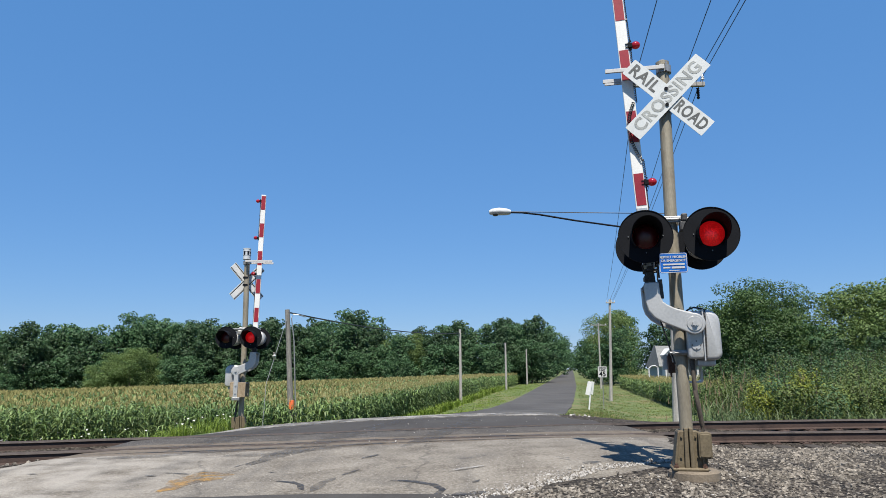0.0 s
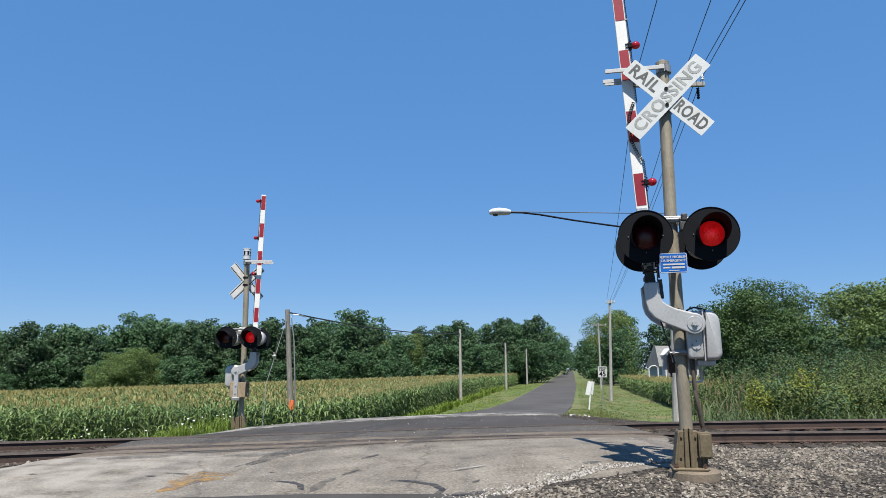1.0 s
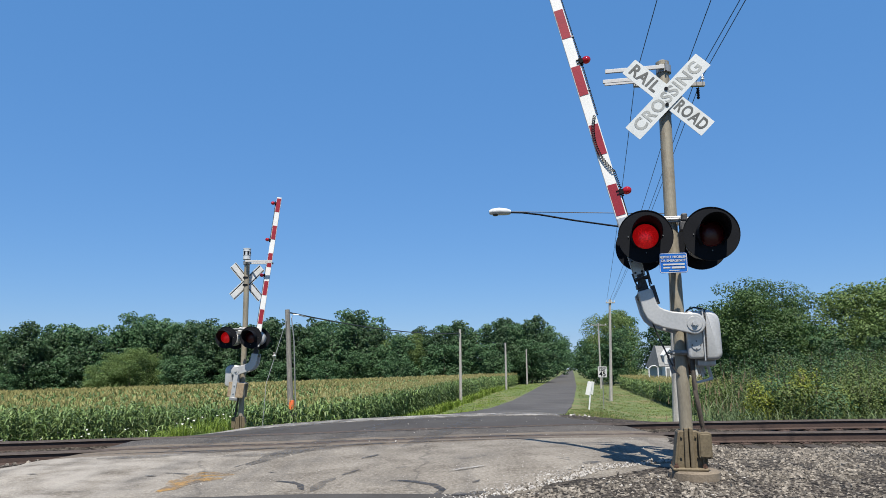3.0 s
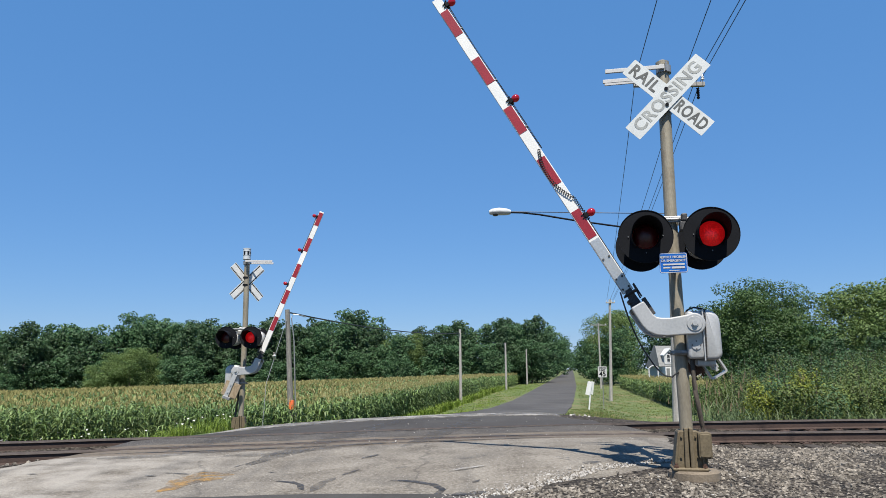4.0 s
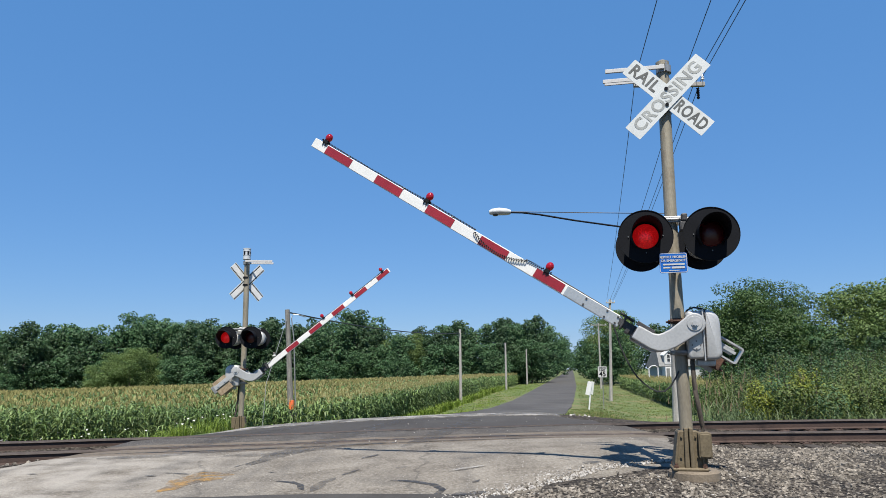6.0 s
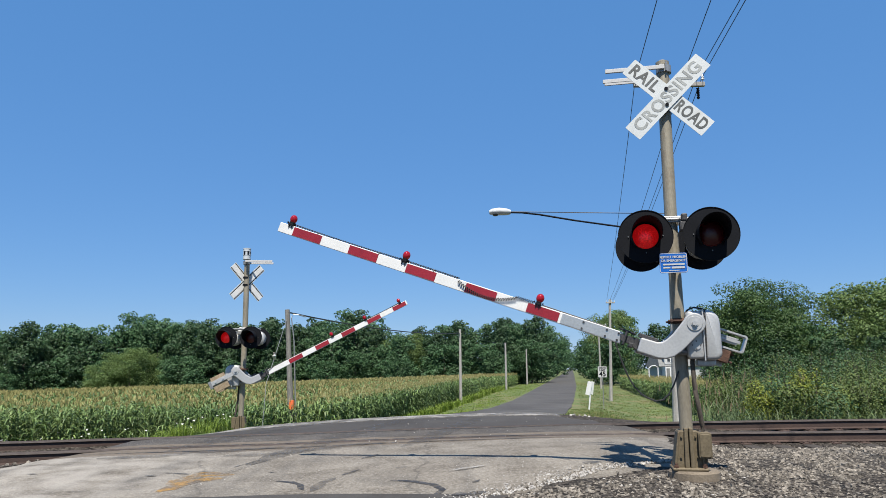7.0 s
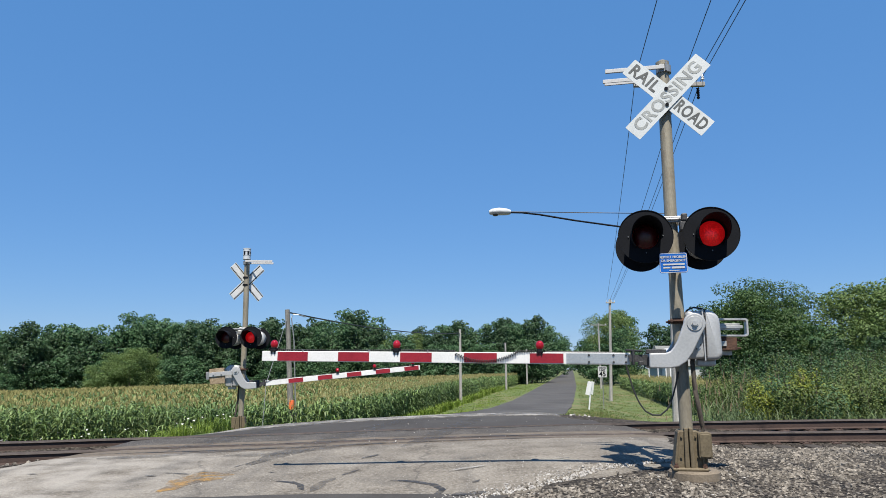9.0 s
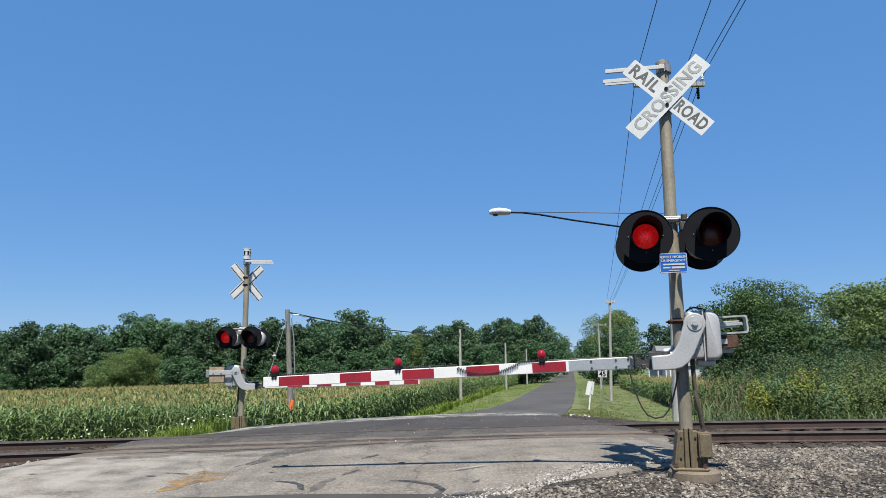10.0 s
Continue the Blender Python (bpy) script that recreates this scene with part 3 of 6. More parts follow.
def build_track():
    a, b = rail_profile()
    prof = a + b
    xs = spaced([(-120, -14, 6), (-14, 16, 0.5), (16, 140, 6)])
    for name, off in (("rail", 0.0), ("rail", 1.5)):
        vs, fs, mats = [], [], []
        for x in xs:
            z0 = rail_z(x) + (lift(x) if off else 0)
            for u, v in prof:
                p = Vector((x, rail1_y(x), 0)) + TN * (off + u)
                vs.append((p.x, p.y, z0 + v))
        n = len(prof)
        for j in range(len(xs) - 1):
            for i in range(n):
                fs.append((j * n + i, (j + 1) * n + i, (j + 1) * n + (i + 1) % n, j * n + (i + 1) % n))
                mats.append(1 if i in (0, n - 2) else 0)
        ob = new(name, mesh_of("rail", vs, fs, [M_RUST, M_RAILTOP], mats))
        tagged(ob, "long rusty brown steel rail with a worn bright top", "rail", "rails of the track")
    # cross ties with their plates and spikes
    step, L = 0.60, Vector((1, SLOPE, 0)).normalized()
    rz = math.degrees(math.atan(SLOPE))
    rnd = random.Random(4)
    bm = box((0, 0, 0), (0.23, 2.6, 0.17), None, 0.012, 1)
    me_t = bpy.data.meshes.new("tie")
    bm.to_mesh(me_t); bm.free()
    me_t.materials.append(M_TIE)
    bm = bmesh.new()
    add_box(bm, (0, 0, 0), (0.19, 0.34, 0.022), None, 0.004, 1)
    for sx in (-0.06, 0.06):
        for sy in (-0.1, 0.1, -0.14):
            add_box(bm, (sx + 0.01 * (sy > 0), sy, 0.022), (0.02, 0.03, 0.03), None, 0.005, 1)
    me_p = bpy.data.meshes.new("tie_plate")
    bm.to_mesh(me_p); bm.free()
    me_p.materials.append(M_RUST)
    k = 0
    x = -26.0
    while x < 34:
        w = across(x, rail1_y(x) + 0.7)
        if not -8.1 < w < 1.2:
            c = Vector((x, rail1_y(x), 0)) + TN * 0.75
            z1, z2 = rail_z(x), rail_z(x) + lift(x)
            tilt = math.degrees(math.atan((z2 - z1) / 1.5))
            m = pose(c.x, c.y, (z1 + z2) / 2 - 0.186 - 0.022 - 0.085, tilt, 0, rz + rnd.uniform(-1, 1))
            tie = new("railroad_tie", me_t)
            tie.matrix_basis = m
            tagged(tie, "dark creosoted wooden railroad tie under the rails", "tie", "ties of the track")
            for dy in (-0.75, 0.75):
                shared("tie_plate", me_p, tie, pose(0, dy, 0.085 + 0.011))
        x += step * L.x


def stones(name, n, place, size, seed, label, material=None):
    """Loose broken stones on the ground, uncountable: one object."""
    rnd = random.Random(seed)
    base = [(x, y, z) for x in (-0.62, 0.62) for y in (-0.62, 0.62) for z in (-0.62, 0.62)]
    tri = [(0, 1, 3), (0, 3, 2), (4, 6, 7), (4, 7, 5), (0, 4, 5), (0, 5, 1), (2, 3, 7), (2, 7, 6), (0, 2, 6), (0, 6, 4), (1, 5, 7), (1, 7, 3)]
    vs, fs = [], []
    for _ in range(n):
        x, y = place(rnd)
        z = ground_z(x, y)
        tt, ww = track_t(x, y), across(x, y)
        if lerp_table(tt, LEFT) < ww < lerp_table(tt, RIGHT) + 0.1:
            z = max(z, road_z(x, y) - 0.012)
        s = rnd.uniform(*size) * (1.5 if rnd.random() < 0.06 else 1)
        q = Euler((rnd.uniform(0, 6), rnd.uniform(0, 6), rnd.uniform(0, 6))).to_matrix()
        k = len(vs)
        flat = (rnd.uniform(0.9, 1.3), rnd.uniform(0.7, 1.0), rnd.uniform(0.45, 0.8))
        for b in base:
            v = q @ Vector([c * f * s * rnd.uniform(0.6, 1.25) for c, f in zip(b, flat)])
            vs.append((x + v.x, y + v.y, z + v.z * 0.95 + s * 0.55))
        fs += [(k + a, k + b, k + c) for a, b, c in tri]
    ob = new(name, mesh_of(name, vs, fs, [material or M_STONE]))
    tagged(ob, label, "gravel", kind="stuff")


def build_bed():
    """Ballast under the track and the gravel shoulder by the mast, lying over the ground."""
    for name, x0, x1 in (("ballast_bed", -3.0, 40), ("ballast_bed", -40, -5.0)):
        xs = spaced([(x0, x1, 0.25)])
        ts = [-20, -15, -12, -10, -8, -6.5, -5.5, -5, -4.5, -4, -3.5, -3, -2.5, -2, -1.6, -1.2, -0.6, -0.2, 0.4, 0.8, 1.2, 1.8, 2.6, 3.4, 4.6]
        vs, fs = [], []
        for x in xs:
            for t in ts:
                p = Vector((x, rail1_y(x), 0)) + TN * t
                if t > 1.5:
                    z = ground_z(p.x, p.y) + 0.03
                elif t > -0.6:
                    z = rail_z(x) - 0.25 + lift(x) * max(0, t) / 1.5 + (0.03 if t < -0.1 else 0.07 if 0.3 < t < 1.3 else 0)
                else:
                    z = ground_z(p.x, p.y) + 0.03
                wa = across(p.x, p.y)
                if t < 0 and lerp_table(t, LEFT) + 0.2 < wa < lerp_table(t, RIGHT) - 0.35:
                    z -= 0.15
                vs.append((p.x, p.y, z + noise.noise(Vector((p.x * 3, p.y * 3, 1))) * 0.02))
        n = len(ts)
        for j in range(len(xs) - 1):
            for i in range(n - 1):
                fs.append((j * n + i, (j + 1) * n + i, (j + 1) * n + i + 1, j * n + i + 1))
        ob = new(name, mesh_of("ballast_bed", vs, fs, [M_GRAVEL], smooth=True))
        tagged(ob, "grey crushed-stone ballast bed under the track", "ballast", kind="structure")


def smear(name, pts, width, material, label, seed=0, up=0.004, ragged=0.35):
    """A ragged band along points on the paving."""
    rnd = random.Random(seed)
    vs, fs = [], []
    fine = []
    for (ax, ay), (bx, by) in zip(pts, pts[1:]):
        n = max(2, int(math.hypot(bx - ax, by - ay) / 0.06))
        fine += [(ax + (bx - ax) * i / n, ay + (by - ay) * i / n) for i in range(n)]
    fine.append(pts[-1])
    m = len(fine)
    for i, (x, y) in enumerate(fine):
        a, b = fine[max(0, i - 1)], fine[min(m - 1, i + 1)]
        d = Vector((b[0] - a[0], b[1] - a[1])).normalized()
        taper = min(1.0, 0.25 + 4 * min(i, m - 1 - i) / m)
        px0, py0 = x, y
        for s in (-1, 1):
            w = width / 2 * taper * (1 + ragged * (1.6 * noise.noise(Vector((px0 * 5, py0 * 5, s + seed))) + 0.15 * rnd.uniform(-1, 1)))
            px, py = x - d.y * s * w, y + d.x * s * w
            vs.append((px, py, road_z(px, py) + up - 0.008))
    for i in range(m - 1):
        fs.append((2 * i, 2 * i + 1, 2 * i + 3, 2 * i + 2))
    ob = new(name, mesh_of(name, vs, fs, [material]))
    return tagged(ob, label, "road mark", kind="structure")


build_ground()
build_road()
build_track()
build_bed()


def right_place(rnd):
    while True:
        x = rnd.uniform(-0.5, 11.5)
        t = rnd.uniform(-6.6, -0.1) 
        p = Vector((x, rail1_y(x), 0)) + TN * t
        w = across(p.x, p.y)
        if w > lerp_table(t, RIGHT) + 0.25 + 0.2 * noise.noise(Vector((p.x * 2, p.y * 2, 0))):
            return p.x, p.y


def left_place(rnd):
    while True:
        x = rnd.uniform(-22, -5)
        t = rnd.uniform(-5.0, -0.1) 
        p = Vector((x, rail1_y(x), 0)) + TN * t
        if across(p.x, p.y) < lerp_table(t, LEFT) - 0.1:
            return p.x, p.y


stones("ballast_stones", 52000, right_place, (0.016, 0.033), 1, "grey broken ballast stones beside the track")


def edge_place(spread, t0, t1):
    def place(r):
        t = r.uniform(t0, t1)
        return wt_point(lerp_table(t, RIGHT) + r.gauss(0, spread), t)
    return place


stones("dark_grit", 1200, edge_place(0.16, -5.6, -3.7), (0.006, 0.018), 8, "dark broken asphalt and ballast strewn along the apron edge")
stones("ballast_stones", 7000, left_place, (0.02, 0.045), 2, "grey broken ballast stones beside the track")

stones("loose_grit", 2200, edge_place(0.36, -6.2, -3.95), (0.005, 0.016), 3, "pale loose grit at the edge of the apron", M_CRACK)
stones("loose_grit", 160, lambda r: wt_point(r.uniform(-4.5, 1.0), r.uniform(-4.2, 3.5)), (0.005, 0.012), 9, "pale loose grit scattered on the crossing", M_CRACK)


def gravel_place(r):
    t = -3.7 - 3.0 * r.random() ** 1.2
    return wt_point(lerp_table(t, RIGHT) - 0.1 + abs(r.gauss(0, 1.4)), t)


stones("pale_stones", 8000, gravel_place, (0.007, 0.021), 6, "scattered white stones among the ballast", M_CRACK)

stones("concrete_rubble", 26, lambda r: (r.gauss(3.3, 0.25), r.gauss(17.7, 0.3)), (0.015, 0.055), 5, "pale broken concrete chunks at the corner of the hump", M_CRACK)

# worn paint, tar and wheel marks on the apron
smear("yellow_line", [(-3.29, 8.73), (-3.2, 9.11), (-3.08, 9.44), (-2.68, 9.32)], 0.240, M_YELLOW, "worn yellow centre line paint", 0, 0.0040)
smear("yellow_line", [(-3.25, 8.32), (-3.14, 8.69), (-3.01, 8.99), (-2.73, 9.14)], 0.220, M_YELLOW, "worn yellow centre line paint", 1, 0.0046)
smear("tar_mark", [(-2.01, 8.77), (-1.8, 8.64), (-1.66, 8.44), (-1.57, 8.15)], 0.075, M_TARMARK, "curved black tar mark", 2, 0.0052)
smear("tar_mark", [(-0.63, 8.42), (-0.33, 8.31), (-0.12, 8.11), (-0.03, 7.9), (-0.13, 7.57)], 0.085, M_TARMARK, "curved black tar mark", 3, 0.0058)
smear("wheel_mark", [(-1.46, 8.04), (-1.41, 8.46), (-1.31, 8.76)], 0.130, M_WHEEL, "dark wheel mark", 4, 0.0064)
smear("wheel_mark", [(-1.24, 8.88), (-1.07, 9.21)], 0.070, M_TARMARK, "dark wheel mark", 5, 0.0070)
smear("tar_mark", [(-3.81, 9.35), (-3.65, 9.3)], 0.045, M_TARMARK, "short dark tar mark", 6, 0.0076)
smear("tar_mark", [(-3.64, 9.52), (-3.27, 9.41)], 0.050, M_TARMARK, "short dark tar mark", 7, 0.0082)
smear("tar_mark", [(-3.23, 9.52), (-3.05, 9.55)], 0.040, M_TARMARK, "short dark tar mark", 8, 0.0088)
smear("tar_mark", [(-2.83, 9.81), (-2.61, 10.44)], 0.030, M_TARMARK, "short dark tar mark", 9, 0.0094)
smear("tar_mark", [(-5.42, 9.52), (-5.29, 9.55)], 0.050, M_TARMARK, "short dark tar mark", 10, 0.0100)
smear("tar_mark", [(-1.14, 10.08), (-0.93, 10.45)], 0.070, M_TARMARK, "short dark tar mark", 11, 0.0106)
smear("tar_mark", [(-2.25, 9.37), (-2.14, 9.37)], 0.050, M_TARMARK, "short dark tar mark", 12, 0.0112)
smear("wheel_mark", [(-3.29, 10.89), (-2.42, 10.95), (-2.01, 11.48), (-0.95, 12.2)], 0.300, M_WHEEL, "dark wheel marks along the crossing", 13, 0.0118)
smear("wheel_mark", [(-5.12, 10.78), (-4.51, 10.9), (-3.44, 11.4), (-2.6, 11.9)], 0.300, M_WHEEL, "dark wheel marks along the crossing", 14, 0.0124)
smear("tar_mark", [(-0.64, 9.11), (-0.45, 9.21)], 0.050, M_WHEEL, "dark worn mark", 15, 0.0130)
smear("tar_mark", [(0.3, 8.16), (0.39, 8.25)], 0.050, M_TARMARK, "short dark tar mark", 16, 0.0136)
smear("tar_mark", [(0.2, 9.55), (0.56, 9.76)], 0.120, M_WHEEL, "dark worn mark", 17, 0.0142)
smear("tar_mark", [(1.42, 9.35), (1.57, 9.18)], 0.050, M_TARMARK, "short dark tar mark", 18, 0.0148)
smear("tar_mark", [(1.66, 8.88), (1.91, 8.96)], 0.060, M_TARMARK, "short dark tar mark", 19, 0.0154)
smear("grit_patch", [(0.05, 8.75), (0.52, 9.0)], 0.070, M_JOINT, "pale worn patch", 20, 0.0160)
smear("tar_patch", [(1.57, 7.97), (1.79, 7.89), (2.1, 8.02)], 0.220, M_TARMARK, "broken black asphalt crumbs in the gravel", 23, 0.0178)
smear("tar_patch", [(0.07, 7.62), (0.43, 7.73)], 0.120, M_TARMARK, "broken black asphalt crumbs in the gravel", 24, 0.0184)
smear("tar_seam", [(-3.13, 8.4), (-2.72, 9.64), (-2.4, 10.83), (-1.74, 11.9)], 0.030, M_WHEEL, "thin seam along the lane", 25, 0.0190)
smear("rail_seam", [wt_point(w * 0.5, -0.5) for w in range(-15, 2)], 0.09, M_TARMARK, "dark seam along the near rail", 40, 0.004)
smear("rail_seam", [wt_point(w * 0.5, 0.16) for w in range(-15, 2)], 0.07, M_TARMARK, "dark flangeway gap along the near rail", 41, 0.003, 0.1)
smear("rail_seam", [wt_point(w * 0.5, 1.35) for w in range(-15, 2)], 0.07, M_TARMARK, "dark flangeway gap along the far rail", 42, 0.003, 0.1)
smear("wheel_mark", [wt_point(-6.3 + k * 0.05, k * 0.5 - 0.4) for k in range(11)], 0.5, M_WHEEL, "dark wheel marks over the crossing", 43, 0.005)
smear("wheel_mark", [wt_point(-4.4 + k * 0.05, k * 0.5 - 2.2) for k in range(13)], 0.45, M_WHEEL, "dark wheel marks over the crossing", 44, 0.005)
smear("wheel_mark", [wt_point(-2.6 + k * 0.05, k * 0.5 - 1.2) for k in range(11)], 0.4, M_WHEEL, "dark wheel marks over the crossing", 45, 0.005)


# ---- trees, corn, weeds ----
def leaf_cloud(rnd, blobs, n, size, droop=0.25, rise=0.0):
    """Small bent leaf clumps on the shells of lumpy blobs (centre, radii); rise: more of them on the upper sides."""
    vs, fs = [], []
    weights = [b[1][0] * b[1][2] for b in blobs]
    for c, r in rnd.choices(blobs, weights, k=n):
        d = Vector((rnd.gauss(0, 1), rnd.gauss(0, 1), rnd.gauss(rise, 1))).normalized()
        f = rnd.gauss(0.97, 0.1) if rnd.random() < 0.9 else rnd.uniform(0.3, 0.8)
        f = min(f, 1.2) * (1 + 0.25 * noise.noise(Vector((c[0] + d.x * 2.2, c[1] + d.y * 2.2, c[2] + d.z * 2.2))))
        p = Vector((c[0] + d.x * r[0] * f, c[1] + d.y * r[1] * f, c[2] + d.z * r[2] * f))
        nrm = (d + Vector((rnd.gauss(0, 0.45), rnd.gauss(0, 0.45), rnd.gauss(0.35, 0.45)))).normalized()
        t = Matrix.Rotation(rnd.uniform(0, 6.28), 3, nrm) @ nrm.orthogonal().normalized()
        b = nrm.cross(t)
        s = rnd.uniform(0.55, 1.35) * size
        k = len(vs)
        for u, v, h in ((-1, 0, -droop), (0.1, -0.6, 0.0), (0.95, 0.1, -droop), (-0.05, 0.65, 0.0)):
            q = p + t * (u * s) + b * (v * s) + nrm * (h * s)
            vs.append((q.x, q.y, q.z))
        fs += [(k, k + 1, k + 3), (k + 1, k + 2, k + 3)]
    return vs, fs


def tree_model(name, seed, height, width, material, n=5200, size=0.25, low=0.1, trunk_r=0.22, label="", limbs=15, point=0.0):
    """A trunk, limbs that fork, and a crown of leafy sprays round the limbs' ends; point: 0 broad, 1 tapered."""
    rnd = random.Random(seed)
    tree = thing(name, Matrix(), label, "tree")
    blobs, ends = [], []
    for i in range(limbs):
        f = (i + rnd.uniform(0.1, 0.9)) / limbs
        broad = math.sin(math.pi * (0.2 + 0.7 * f)) ** 0.8
        taper = (1 - f ** 1.6) ** 0.6 * min(1.0, 0.6 + 1.6 * f)
        reach = width * 0.5 * ((1 - point) * broad + point * taper)
        a = i * 2.4 + rnd.uniform(-0.6, 0.6)
        k = reach * rnd.uniform(0.5, 0.95)
        c = Vector((math.cos(a) * k, math.sin(a) * k, height * (low + (0.9 - low) * f)))
        ends.append(c)
        big = width * rnd.uniform(0.15, 0.21)
        blobs.append((tuple(c - Vector((0, 0, big * 0.3))), (big * 0.8, big * 0.8, big * 0.55)))
        for _ in range(6):
            o = Vector((rnd.gauss(0, 1), rnd.gauss(0, 1), rnd.gauss(0.3, 0.8))).normalized() * big * rnd.uniform(0.55, 1.05)
            r = big * rnd.uniform(0.38, 0.66)
            q = c + o
            q.z = min(q.z, height * 0.985 - r * 0.4)
            blobs.append((tuple(q), (r * 1.15, r * 1.15, r * rnd.uniform(0.6, 0.9))))
    blobs.append(((0, 0, height * 0.5), (width * 0.26, width * 0.26, height * 0.34)))
    bm = bmesh.new()
    add_path(bm, [(0, 0, -0.4), (0.05, 0, height * 0.2), (-0.1, 0.1, height * 0.5), (0, 0, height * 0.85)], lambda f: trunk_r * (1.25 - 1.1 * f), 8)
    for c in ends[1::2]:
        z0 = max(height * 0.12, c.z - height * 0.2)
        add_path(bm, [(0, 0, z0), (c.x * 0.5, c.y * 0.5, (z0 + c.z) / 2 + 0.2), (c.x * 0.95, c.y * 0.95, c.z)], lambda f: trunk_r * (0.42 - 0.34 * f), 5)
    part("trunk", bm, M_BARK, tree)
    vs, fs = leaf_cloud(rnd, blobs, n, size, rise=0.25)
    cr = new("crown", mesh_of("crown", vs, fs, [material]))
    cr.parent = tree
    return tree


def corn_field(name, spots, seed, tall, label):
    """Rows of corn: stalks with arching leaves and straw-coloured tassels, one object."""
    rnd = random.Random(seed)
    vs, fs, mats = [], [], []
    for x, y, rich in spots:
        z = ground_z(x, y) - 0.05
        h = tall * rnd.uniform(0.9, 1.08)
        lean = (rnd.gauss(0, 0.03), rnd.gauss(0, 0.03))
        k = len(vs)
        r = 0.02
        for zz, rr in ((0, r), (h, r * 0.5)):
            for a in (0, 2.1, 4.2):
                vs.append((x + lean[0] * zz + rr * math.cos(a), y + lean[1] * zz + rr * math.sin(a), z + zz))
        fs += [(k, k + 1, k + 4, k + 3), (k + 1, k + 2, k + 5, k + 4), (k + 2, k, k + 3, k + 5)]
        mats += [0, 0, 0]
        plane = rnd.uniform(0, 3.14)
        nl = 12 if rich > 1 else 6 if rich else 2
        for i in range(nl):
            f = (0.2 + 0.75 * i / nl) if rich else (0.6 + 0.35 * i / nl)
            a = plane + (i % 2) * math.pi + rnd.gauss(0, 0.5)
            ln = rnd.uniform(0.5, 0.85) * (1.0 if rich else 1.15)
            wd = rnd.uniform(0.032, 0.05) * (1.0 if rich > 1 else 1.5 if rich else 2.0)
            dx, dy = math.cos(a), math.sin(a)
            px, py = -dy * wd, dx * wd
            z0 = z + h * f
            up = rnd.uniform(0.15, 0.4)
            k = len(vs)
            for u, v, ww in ((0, 0, 0.6), (0.4, up, 1), (0.8, up * 0.9, 0.8)):
                cx, cy = x + lean[0] * h * f + dx * ln * u, y + lean[1] * h * f + dy * ln * u
                vs += [(cx - px * ww, cy - py * ww, z0 + ln * v), (cx + px * ww, cy + py * ww, z0 + ln * v)]
            vs.append((x + dx * ln * 1.0, y + dy * ln * 1.0, z0 + ln * (up * 0.9 - rnd.uniform(0.15, 0.5))))
            fs += [(k, k + 1, k + 3, k + 2), (k + 2, k + 3, k + 5, k + 4), (k + 4, k + 5, k + 6)]
            mats += [0, 0, 0]
        for i in range(6 if rich > 1 else 5):
            a = rnd.uniform(0, 6.28)
            sp = rnd.uniform(0.03, 0.2)
            wd = 0.012 if rich > 1 else 0.022 if rich else 0.04
            tx, ty = x + lean[0] * h, y + lean[1] * h
            k = len(vs)
            vs += [(tx - wd, ty, z + h), (tx + wd, ty, z + h), (tx + math.cos(a) * sp, ty + math.sin(a) * sp, z + h + rnd.uniform(0.1, 0.3))]
            fs.append((k, k + 1, k + 2))
            mats.append(1)
    ob = new(name, mesh_of(name, vs, fs, [M_CORN, M_TASSEL], mats))
    tagged(ob, label, "corn", kind="stuff")


def corn_spots(seed, w0, w1, t0, t1, side):
    """Planted rows that run along the road's heading; fewer and simpler plants far off."""
    rnd = random.Random(seed)
    out = []
    w = w0
    while w < w1:
        near = (w > w1 - 3) if side < 0 else (w < w0 + 3)
        s = 10.0
        while s < 330:
            x, y = road_point(w, s)
            t = track_t(x, y)
            far = math.hypot(x, y)
            if t > t0 and t < t1 and abs(x) < 0.68 * y + 2 and y > 5:
                front = t < t0 + 4 or near
                if front:
                    out.append((x + rnd.gauss(0, 0.05), y + rnd.gauss(0, 0.05), 2 if far < 75 else 1))
                    s += 0.2 if far < 80 else 0.4
                else:
                    out.append((x + rnd.gauss(0, 0.12), y + rnd.gauss(0, 0.12), 0))
                    s += 0.35 + far * 0.009
            else:
                s += 0.5
        w += 0.76 if near else 0.76 + 0.004 * abs(w)
    return out


